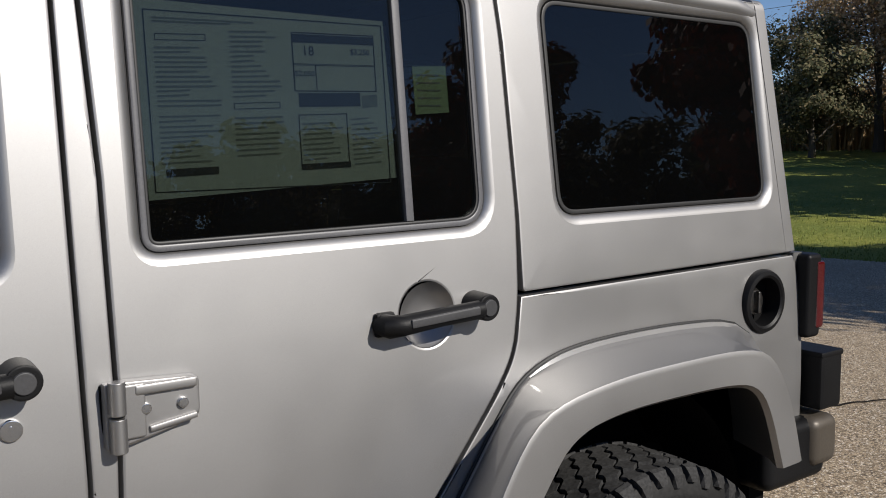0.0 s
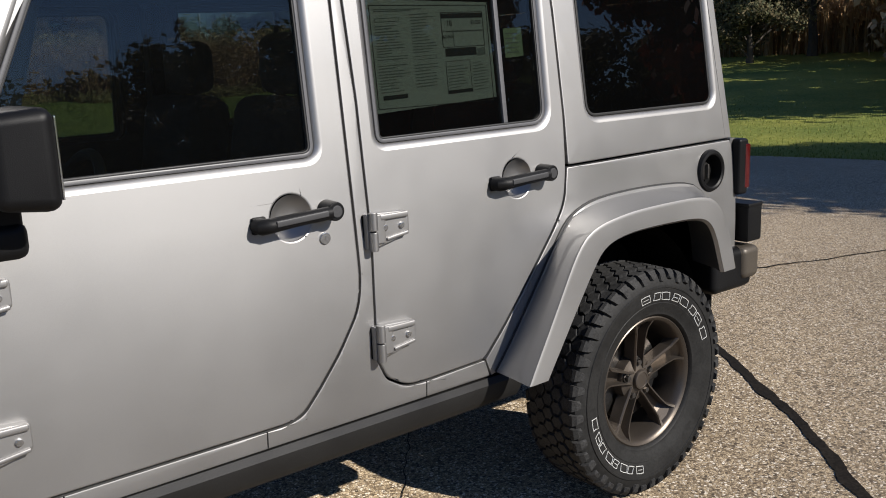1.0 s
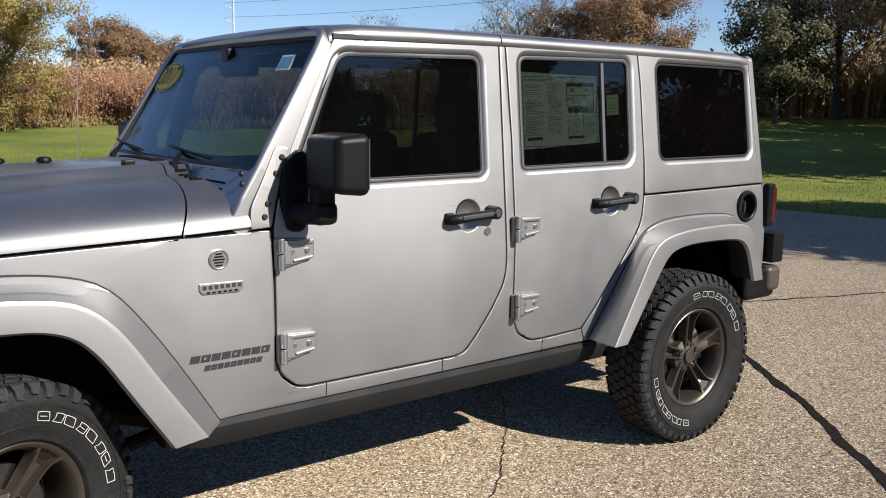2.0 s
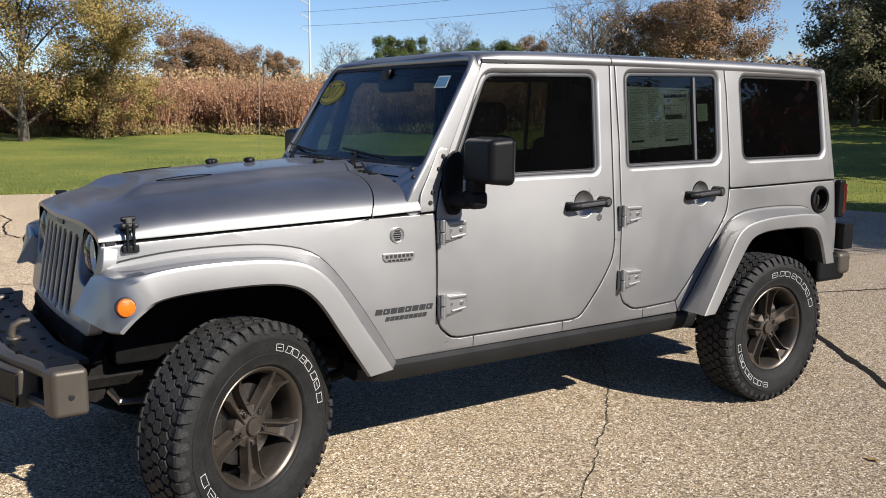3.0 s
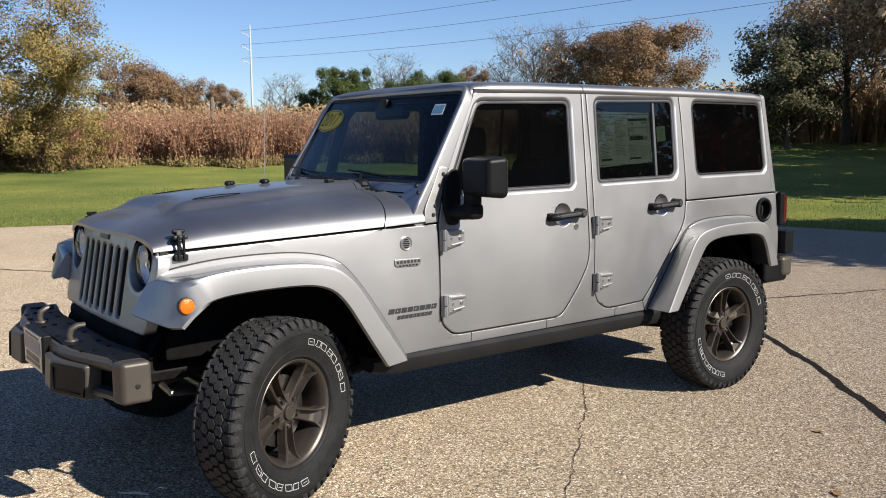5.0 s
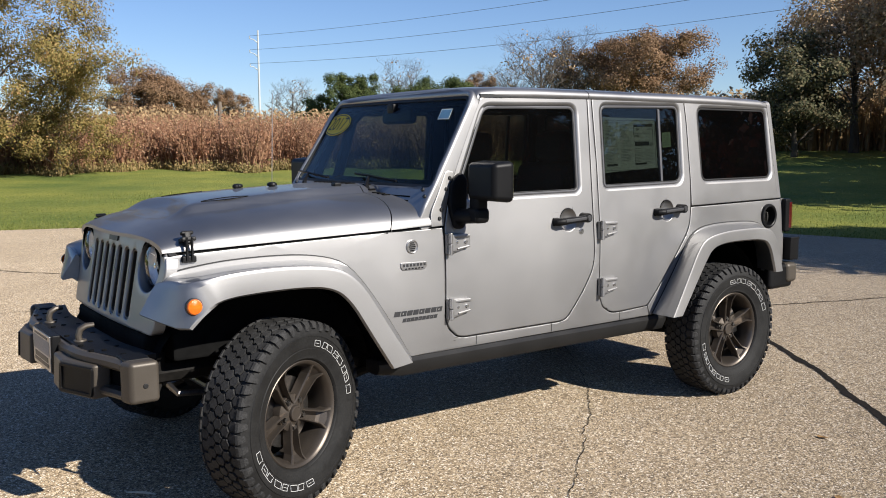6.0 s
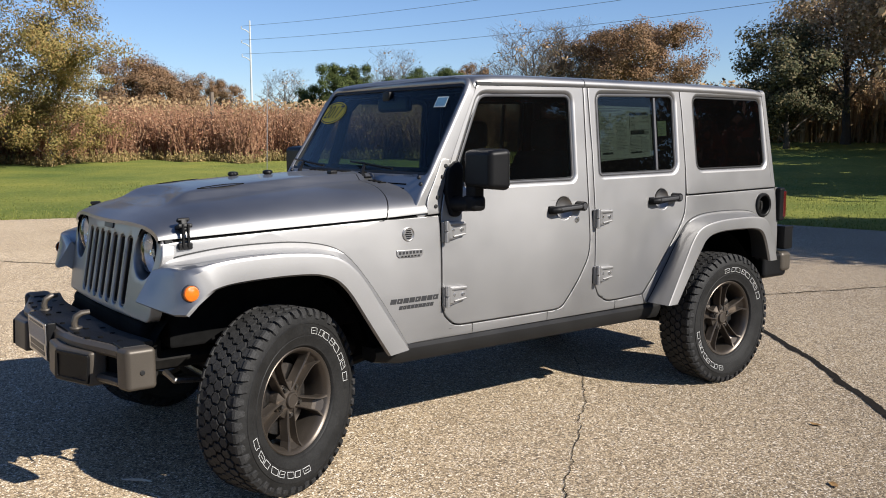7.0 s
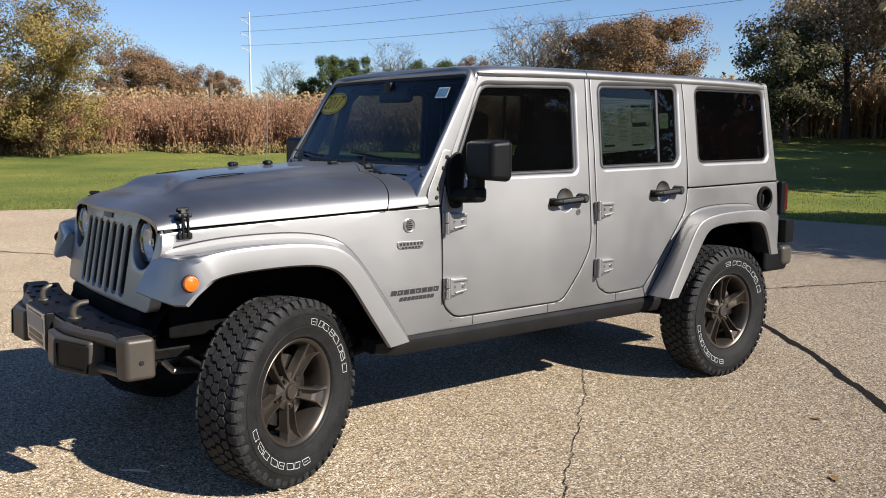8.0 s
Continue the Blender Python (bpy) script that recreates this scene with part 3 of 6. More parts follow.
def build_trees():
    gold = "autumn tree with thin yellow-green and orange leaves"
    oak = "broad oak with dense brown autumn leaves"
    cedar = "dark green bushy cedar behind the weeds"
    grey = "bare grey tree with fine spreading branches"
    dusk = "shaded tree with dull green-brown leaves on the bank"
    build_tree("autumn_tree", polar(80.8, 35.5), 9.4, 4.5, L_GOLD, gold, 3, 110000, 0.080, 0.16, low=0.05, clumps=430, puff=0.6)
    build_tree("autumn_tree", polar(76.6, 37.0), 3.7, 2.3, L_GOLD, gold, 5, 20000, 0.080, 0.14, low=0.04, clumps=130, puff=0.8)
    build_tree("autumn_tree", polar(86.0, 36.0), 9.0, 4.0, L_GOLD, gold, 7, 40000, 0.085, 0.16, low=0.06, clumps=260, puff=0.6)
    for i, (az, d, h, r) in enumerate(((72.2, 74, 6.3, 2.6), (70.7, 76, 6.0, 2.6), (69.2, 78, 5.3, 2.4), (66.6, 108, 7.2, 2.4), (51.4, 96, 7.6, 2.3))):
        build_tree("oak_tree", polar(az, d), h, r, L_OAK, oak, 20 + i, 30000, 0.13, 0.25, low=0.03, clumps=130, puff=1.15)
    build_tree("oak_tree", polar(41.3, 75), 7.6, 4.7, L_OAK, oak, 31, 64000, 0.15, 0.36, low=0.2, clumps=170, puff=0.85)
    build_tree("oak_tree", polar(45.4, 79), 8.0, 3.0, L_OAK, oak, 32, 9000, 0.18, 0.3, low=0.25, clumps=80)
    for i, (az, d, h, r, lf) in enumerate(((61.2, 86, 4.6, 2.0, L_GREEN), (60.0, 84, 6.6, 2.3, L_GREEN), (58.7, 85, 6.6, 2.3, L_GREEN), (57.4, 88, 5.8, 2.2, L_GREEN), (55.4, 86, 5.6, 2.2, L_GREEN), (54.2, 86, 6.4, 2.4, L_GREEN), (52.8, 88, 6.6, 2.2, L_GREEN))):
        build_tree("cedar_tree", polar(az, d), h, r, lf, cedar, 40 + i, 34000, 0.14, 0.25, low=0.02, clumps=100, puff=1.15)
    for i, (az, d, h, r) in enumerate(((63.0, 112, 8.4, 3.0), (56.4, 95, 9.0, 3.2), (47.6, 76, 8.6, 3.7), (49.3, 80, 6.6, 2.8), (45.6, 77, 9.0, 3.2))):
        build_tree("bare_tree", polar(az, d), h, r, L_DUSK, grey, 50 + i, 260, 0.22, 0.3, True, 0.25)
    build_tree("dark_tree", polar(32.6, 39), 4.8, 1.9, L_DUSKGREEN, dusk, 61, 24000, 0.12, 0.25, low=0.03, clumps=120, puff=1.3)
    build_tree("dark_tree", polar(29.4, 42), 7.3, 3.1, L_DUSK, dusk, 62, 32000, 0.12, 0.25, low=0.26, clumps=190, puff=1.15)
    build_tree("dark_tree", polar(25.5, 40), 7.4, 3.2, L_DUSK, dusk, 63, 30000, 0.12, 0.25, low=0.45, clumps=170)
    # trees beside and behind the way of the camera: they shade the bank and show in the glass
    build_tree("red_tree", (16.4, -8.5, 0), 9.6, 2.7, L_RED, "dark red maple beside the drive", 71, 40000, 0.24, 0.22, low=0.05, clumps=260)
    # the next one is placed out of view to shade the road behind the car
    build_tree("red_tree", (13.6, -4.4, 0), 9.2, 3.2, L_RED, "dark red maple beside the drive", 72, 34000, 0.18, 0.16, low=0.06, clumps=260)
    build_tree("red_tree", (17.3, -18.8, 0), 8.3, 2.2, L_RED, "dark red maple beside the drive", 73, 30000, 0.24, 0.25, low=0.06, clumps=200)
    # row set just outside the view, there only to cast shade on the bank
    for i, (x, y, h, r) in enumerate(((24, 3.0, 5.4, 4.4), (30.5, 6.5, 5.2, 4.8), (37.5, 10, 4.7, 5.0), (45.5, 13.5, 4.2, 5.2), (54, 19, 4.6, 5.6))):
        build_tree("shade_tree", (x, y, 0), h, r, L_DUSK, "tall tree with dull leaves beside the bank", 80 + i, 14000, 0.36, 0.3, low=0.04, clumps=190)
    for i, (x, y) in enumerate(((9, -27), (13.5, -25.5), (18, -24), (22, -21.5), (25.5, -18.5), (28, -15), (30, -11), (5, -29), (0, -31), (-6, -32))):
        build_tree("hedge_bush", (x, y, 0), 5.0 + (i * 7 % 4) * 0.45, 3.0, L_DUSKGREEN, "tall dark green bush at the far edge of the drive", 110 + i, 11000, 0.26, 0.2, low=0.02, clumps=130)
    # row added ahead of the car, unseen, to darken what the grille reflects
    for i, y in enumerate((-30, -18, -6, 7, 20, 33)):
        build_tree("field_tree", (-52 - (i % 2) * 5, y, 0), 8.0 + (i * 31 % 4), 5.5, (L_DUSK, L_GREEN, L_OAK)[i % 3], "field tree far across the drive", 130 + i, 7000, 0.4, 0.3, low=0.04, clumps=110)
    for i, x in enumerate((-44, -31, -19, -8, 3, 14, 26, 38)):
        build_tree("field_tree", (x + (i % 3) * 2, -46 - (i % 2) * 6, 0), 7.5 + (i * 37 % 5), 5.0, (L_DUSK, L_GREEN, L_OAK)[i % 3], "field tree far across the drive", 90 + i, 7000, 0.4, 0.3, low=0.04, clumps=110)


# ---- poles and cables ----
def build_poles():
    ends = []
    for j, (x, y) in enumerate(((74.4, 158.8), (97.0, 6.0))):
        z = land(x, y)
        pole = new("power_pole")
        pole.location = (x, y, z)
        tagged(pole, "tall pale steel power pole with three short arms", "utility pole", "power poles")
        bm = bmesh.new()
        cyl(bm, (0, 0, -0.5), (0, 0, 22.5), 0.25, 0.15, 12)
        part("shaft", bm, POLE, pole)
        row = []
        for h, s in ((20.6, -1), (18.0, -1), (15.4, -1)):
            bm = bmesh.new()
            tube(bm, [(0, 0, h - 0.5), (-0.8, 0.3, h + 0.15), (-1.5, 0.5, h + 0.3)], [0.1, 0.09, 0.07], 6)
            part("arm", bm, POLE, pole)
            bm = bmesh.new()
            lathe(bm, [(0.02, 0), (0.14, 0.05), (0.06, 0.2), (0.14, 0.3), (0.05, 0.5), (0.0, 0.55)], (0, 0, 0), 8)
            for v in bm.verts:
                v.co = Vector((v.co.x - 1.5, v.co.z + 0.5, h + 0.3 + v.co.y))
            part("insulator", bm, POLE, pole)
            row.append(Vector((x - 1.5, y + 0.5, z + h + 0.8)))
        ends.append(row)
    for a, b in zip(*ends):
        bm = bmesh.new()
        tube(bm, [a.lerp(b, t / 24) - Vector((0, 0, 4 * 2.0 * (t / 24) * (1 - t / 24))) for t in range(25)], 0.028, 5)
        tagged(part("power_cable", bm, WIRE), "thin dark overhead power cable between poles", "cable", "power cables")
    x, y, z = polar(75.9, 150)
    bm = bmesh.new()
    cyl(bm, (x, y, z - 0.5), (x, y, z + 13.5), 0.16, 0.1, 8)
    tagged(part("slim_pole", bm, POLE), "slim pale pole behind the autumn tree", "pole")
    x, y, z = polar(67.4, 45)
    bm = bmesh.new()
    cyl(bm, (x, y, z - 0.3), (x, y, z + 3.0), 0.11, 0.10, 9, 0.01)
    tagged(part("fence_post", bm, WOODPOST), "weathered wooden post standing in the weeds", "post")

# ---- the vehicle: outer skin ----
def flank(x, z):
    """Half width of the body: tapering to the grille, bowed along its height, leaning in above the waist."""
    low = max(0.5, min(z, 1.13))
    h = 0.750 - 0.136 * (low - 0.80) ** 2
    if x < 0.62:
        h -= 0.13 * (0.62 - x)
    if z > 1.13:
        h -= 0.09 * (z - 1.13)
    return h


def on_flank(proud=0.0):
    return lambda a, b, d: Vector((a, -flank(a, b) - proud + d, b))


def settle(ob, s):
    """Gives the outer face of a side panel the true normals of the flank, so that it shades evenly."""
    me = ob.data
    e, normals = 0.004, [Vector(c.vector) for c in me.corner_normals]
    for p in me.polygons:
        for li in p.loop_indices:
            v = me.vertices[me.loops[li].vertex_index].co
            hx = (flank(v.x + e, v.z) - flank(v.x - e, v.z)) / (2 * e)
            hz = (flank(v.x, v.z + e) - flank(v.x, v.z - e)) / (2 * e)
            n = Vector((-hx, s, -hz)).normalized()
            if p.normal.dot(n) > 0.93:
                normals[li] = n
    me.normals_split_custom_set(normals)
    return ob


def inset(loop, k):
    """Moves a closed outline inwards by k (outwards if negative)."""
    n = len(loop)
    area = sum(loop[i - 1][0] * loop[i][1] - loop[i][0] * loop[i - 1][1] for i in range(n))
    sg = 1 if area > 0 else -1
    out = []
    for i in range(n):
        p, a, b = Vector(loop[i]), Vector(loop[i - 1]), Vector(loop[(i + 1) % n])
        u, w = (p - a), (b - p)
        if u.length < 1e-7 or w.length < 1e-7:
            u = w = b - a
        u, w = u.normalized(), w.normalized()
        m = Vector((-(u.y + w.y), u.x + w.x)) * sg
        m = m.normalized() if m.length > 1e-6 else Vector((-u.y, u.x)) * sg
        c = max(0.5, m.dot(Vector((-u.y, u.x)) * sg))
        out.append(tuple(p + m * k / c))
    return out


FRONT_DOOR = [(0.877, 0.686, 0.02), (0.898, 0.638, 0.02), (0.950, 0.592, 0.03), (0.993, 0.584, 0.02), (1.639, 0.584, 0.03), (1.684, 0.597, 0.03), (1.734, 0.652, 0.03),
              (1.804, 0.739, 0.03), (1.871, 0.844, 0.05), (1.886, 0.922, 0.05), (1.884, 1.08), (1.880, 1.766, 0.012), (1.146, 1.754, 0.012), (1.046, 1.564), (0.958, 1.385, 0.03),
              (0.905, 1.235, 0.04), (0.880, 1.13, 0.03)]
REAR_DOOR = [(1.928, 0.696, 0.02), (1.961, 0.628, 0.02), (2.03, 0.588, 0.03), (2.099, 0.586, 0.02), (2.325, 0.594, 0.02), (2.406, 0.682, 0.03), (2.644, 0.969, 0.04), (2.690, 1.037, 0.04),
             (2.711, 1.147, 0.04), (2.717, 1.306, 0.04), (2.702, 1.642, 0.04), (2.686, 1.778, 0.012), (1.918, 1.768, 0.012), (1.934, 1.40), (1.936, 1.013), (1.931, 0.887)]
FRONT_PANE = [(1.160, 1.712, 0.05), (1.790, 1.724, 0.05), (1.791, 1.268, 0.035), (0.950, 1.262, 0.05)]
REAR_PANE = [(1.986, 1.733, 0.045), (2.639, 1.745, 0.05), (2.645, 1.292, 0.06), (1.989, 1.284, 0.03)]
SIDE_PANE = [(2.818, 1.737, 0.05), (3.500, 1.735, 0.05), (3.534, 1.302, 0.05), (2.838, 1.298, 0.05)]
BODY_SIDE = [(-0.436, 1.071), (-0.33, 1.078), (0.007, 1.096), (0.566, 1.121), (0.79, 1.125), (0.872, 1.127, 0.004), (0.872, 0.686, 0.02), (0.892, 0.632, 0.02), (0.946, 0.586, 0.03), (0.992, 0.578, 0.02),
             (1.641, 0.578, 0.03), (1.688, 0.591, 0.03), (1.739, 0.648, 0.03), (1.809, 0.736, 0.03), (1.876, 0.842, 0.05), (1.891, 0.922, 0.05), (1.889, 1.08), (1.885, 1.772), (1.912, 1.774),
             (1.929, 1.40), (1.931, 1.013), (1.926, 0.887), (1.923, 0.696, 0.02), (1.957, 0.623, 0.02), (2.028, 0.582, 0.03), (2.10, 0.580, 0.02), (2.33, 0.589, 0.005), (2.352, 0.532), (0.66, 0.527),
             (0.60, 0.57), (0.47, 0.80), (0.36, 0.95, 0.03), (0.30, 1.0, 0.03), (0.19, 1.028, 0.03), (-0.17, 1.032), (-0.37, 1.008, 0.04), (-0.42, 0.93, 0.03), (-0.450, 0.80)]
QUARTER = [(2.717, 1.146), (3.632, 1.159, 0.01), (3.640, 1.10), (3.652, 0.98), (3.652, 0.70), (3.46, 0.70), (3.43, 0.95, 0.03), (3.38, 0.99, 0.03), (3.24, 1.018), (2.96, 1.022), (2.775, 1.005, 0.03),
           (2.72, 0.98, 0.03), (2.66, 0.92), (2.425, 0.585), (2.39, 0.537), (2.358, 0.532), (2.334, 0.590), (2.412, 0.678, 0.03), (2.650, 0.965, 0.04), (2.697, 1.035, 0.04)]
HARDTOP = [(2.723, 1.154, 0.01), (3.630, 1.167, 0.01), (3.547, 1.786, 0.012), (2.692, 1.785, 0.01), (2.708, 1.642), (2.723, 1.306)]


def pane_set(owner, hole, s, tint, divider=None, label="", upright=0.0):
    """Trim ring, rubber and glass in an opening of a side panel."""
    flange(owner, hole, s)
    ring = panel(hole, [inset(hole, 0.011)], on_flank(-0.008), 0.02, 0.003, 0.3)
    part("window_trim", flip(ring, s), TRIM, owner, "grey satin window trim")
    inner = inset(hole, 0.010)
    seal = panel(inner, [inset(hole, 0.016)], on_flank(-0.010), 0.014, 0.002, 0.4)
    part("window_seal", flip(seal, s), SEAL, owner)
    g = part("window_glass", flip(panel(inset(hole, 0.013), [], lambda a, b, d: on_flank(-0.016)(a, b, d + upright * (1.73 - b)), 0.005, 0.0, 0.4), s), tint, owner, label)
    if divider:
        (x0, z0), (x1, z1) = divider
        bar = panel([(x0 - 0.009, z0), (x0 + 0.009, z0), (x1 + 0.009, z1), (x1 - 0.009, z1)], [], on_flank(-0.008), 0.02, 0.004, 0.4)
        part("window_divider", flip(bar, s), TRIM, owner, "grey window divider bar")


def flange(owner, hole, s):
    """The pressed, rounded edge of the sheet round a window opening."""
    rows = []
    for k, d in ((0.0215, 0.004), (0.0210, -0.0002), (0.0180, 0.0004), (0.0140, 0.0016), (0.0095, 0.0042), (0.0050, 0.0082), (0.0015, 0.0130), (0.0, 0.0180)):
        rows.append([on_flank()(a, b, d) for a, b in inset(hole, -k)])
    bm = bmesh.new()
    band(bm, rows, True)
    part("window_flange", flip(bm, s), PAINT, owner, "", 60)


def hinge(owner, x, z, s, tall):
    """A cast strap hinge: barrel, ribbed tapering plate, two bolts."""
    y = flank(x, z)
    for z0, z1 in ((-0.056, -0.004), (0.0, 0.050)):
        bm = bmesh.new()
        cyl(bm, (x + 0.004, -y - 0.026, z + z0), (x + 0.004, -y - 0.026, z + z1), 0.0125, None, 14, 0.002)
        part("hinge_barrel", flip(bm, s), PAINT, owner)
    bm = bmesh.new()
    box(bm, (x - 0.012, -y - 0.02, z - 0.052), (x + 0.012, -y, z + 0.046), 0.003)
    part("hinge_leaf", flip(bm, s), PAINT, owner)
    bm = bmesh.new()
    plate = panel(rounded([(x + 0.016, z + 0.046, 0.004), (x + 0.130, z + 0.040, 0.010), (x + 0.130, z - 0.024, 0.012), (x + 0.085, z - 0.036, 0.01), (x + 0.018, z - 0.052, 0.006)], 3), [],
                  lambda a, b, d: Vector((a, -0.018 + d, b)), 0.018, 0.004, 0.4)
    tmp = bpy.data.meshes.new("tmp")
    plate.to_mesh(tmp)
    bm.from_mesh(tmp)
    plate.free()
    bpy.data.meshes.remove(tmp)
    box(bm, (x + 0.030, -0.026, z + 0.024), (x + 0.124, -0.014, z + 0.040), 0.004)
    box(bm, (x + 0.050, -0.024, z - 0.030), (x + 0.124, -0.014, z - 0.020), 0.003, 2, Matrix.Rotation(-0.14, 4, "Y"))
    box(bm, (x + 0.014, -0.024, z - 0.040), (x + 0.046, -0.012, z + 0.042), 0.004)
    for v in bm.verts:
        v.co.y -= flank(x, z)
    h = part("hinge", flip(bm, s), PAINT, owner, "silver strap hinge")
    # thin black block stands in for the shadow beside the barrel
    bm = bmesh.new()
    box(bm, (x - 0.014, -flank(x, z) - 0.002, z - 0.050), (x - 0.006, -flank(x, z) + 0.01, z + 0.040), 0.002)
    part("hinge_gap", flip(bm, s), DARK, owner)
    for bx in (0.046, 0.102):
        bm = bmesh.new()
        cyl(bm, (x + bx, -flank(x, z) - 0.017, z + 0.002), (x + bx, -flank(x, z) - 0.0245, z + 0.002), 0.0095, 0.008, 12, 0.0015)
        part("bolt", flip(bm, s), CHROME, owner)
    return h


def door_handle(owner, x, z, s):
    """A round pressed cup, a black grip bar across it and a push button."""
    y = flank(x, z)
    bm = bmesh.new()
    lathe(bm, [(0.060, 0.0), (0.056, 0.006), (0.045, 0.020), (0.025, 0.028), (0.0, 0.030)], (x, -y, z), 32)
    part("handle_cup", flip(bm, s), PAINT, owner, "round pressed silver recess")
    bm = bmesh.new()
    tube(bm, [(x - 0.100, -y - 0.002, z - 0.006), (x - 0.098, -y - 0.030, z - 0.006), (x - 0.080, -y - 0.042, z - 0.004), (x + 0.0, -y - 0.044, z + 0.002), (x + 0.09, -y - 0.044, z + 0.006)],
         [0.020, 0.021, 0.019, 0.0175, 0.0175], 12)
    cyl(bm, (x + 0.104, -y + 0.004, z + 0.008), (x + 0.104, -y - 0.052, z + 0.008), 0.027, 0.025, 24, 0.004)
    box(bm, (x - 0.115, -y - 0.012, z - 0.028), (x - 0.075, -y + 0.004, z + 0.016), 0.006)
    part("door_handle", flip(bm, s), PLASTIC, owner, "black grip bar door handle")
    bm = bmesh.new()
    box(bm, (x - 0.075, -y - 0.064, z - 0.004), (x + 0.075, -y - 0.056, z + 0.012), 0.0035, 2, Matrix.Rotation(-0.05, 4, "Y"))
    part("grip_insert", flip(bm, s), GREY, owner)
    bm = bmesh.new()
    cyl(bm, (x + 0.104, -y - 0.050, z + 0.008), (x + 0.104, -y - 0.056, z + 0.008), 0.0165, 0.0155, 20, 0.002)
    part("push_button", flip(bm, s), GREY, owner)


def build_door(car, s, front):
    outline = rounded(FRONT_DOOR if front else REAR_DOOR, 5)
    hole = rounded(FRONT_PANE if front else REAR_PANE, 7)
    cup = (1.697, 1.122) if front else (2.492, 1.136)
    bm = panel(outline, [inset(hole, -0.0205), circle(*cup, 0.060, 32)], on_flank(), 0.03, 0.005, 0.08, 0.014)
    door = part("door", flip(bm, s), PAINT, car, "closed silver front door with dark tinted window" if front else "closed silver rear door with dark tinted window", 35.0, False)
    settle(door, s)
    card = panel(inset(outline, -0.008), [inset(hole, -0.012)], on_flank(-0.034), 0.03, 0.0, 0.3)
    part("door_card", flip(card, s), DARK, door)
    pane_set(door, hole, s, GLASS_FRONT if front else GLASS_MID, None if front else ((2.470, 1.722), (2.474, 1.306)), "", 0.015 if front else 0.0)
    door_handle(door, *cup, s)
    for z in (1.052, 0.738) if front else (1.058, 0.746):
        hinge(door, 0.886 if front else 1.922, z, s, z)
    if front:
        bm = bmesh.new()
        y = flank(1.788, 1.058)
        cyl(bm, (1.788, -y + 0.004, 1.056), (1.788, -y - 0.006, 1.056), 0.017, 0.0155, 22, 0.002)
        box(bm, (1.7865, -y - 0.0075, 1.049), (1.7895, -y - 0.004, 1.063), 0.0)
        part("door_lock", flip(bm, s), CHROME, door, "round bright key lock")
        build_mirror(door, s)
    return door


def build_mirror(door, s):
    y = flank(0.95, 1.2)
    bm = panel(rounded([(0.902, 1.225, 0.04), (0.920, 1.345, 0.04), (0.985, 1.392, 0.03), (1.02, 1.36, 0.02), (1.0, 1.16, 0.03), (0.985, 1.115, 0.03), (0.93, 1.118, 0.02)], 4), [], on_flank(0.022), 0.03, 0.010, 0.2)
    part("mirror_base", flip(bm, s), PLASTIC, door)
    bm = bmesh.new()
    tube(bm, [(0.955, -y - 0.005, 1.178), (0.965, -y - 0.06, 1.180), (0.985, -y - 0.115, 1.182)], [0.040, 0.036, 0.034], 14)
    box(bm, (0.95, -y - 0.165, 1.150), (1.035, -y - 0.070, 1.225), 0.022, 3)
    box(bm, (0.962, -y - 0.155, 1.20), (1.030, -y - 0.085, 1.300), 0.016, 3)
    part("mirror_arm", flip(bm, s), PLASTIC, door)
    bm = bmesh.new()
    box(bm, (0.952, -1.030, 1.250), (1.072, -0.795, 1.448), 0.028, 4)
    for v in bm.verts:
        k = (v.co.x - 0.952) / 0.120
        mid = Vector((0, -0.913, 1.349))
        v.co.y = mid.y + (v.co.y - mid.y) * (0.86 + 0.14 * k)
        v.co.z = mid.z + (v.co.z - mid.z) * (0.88 + 0.12 * k)
    housing = part("side_mirror", flip(bm, s), PLASTIC, door, "black plastic side mirror housing")
    bm = bmesh.new()
    box(bm, (1.0715, -1.010, 1.272), (1.0755, -0.815, 1.428), 0.0015)
    part("mirror_glass", flip(bm, s), CHROME, door)


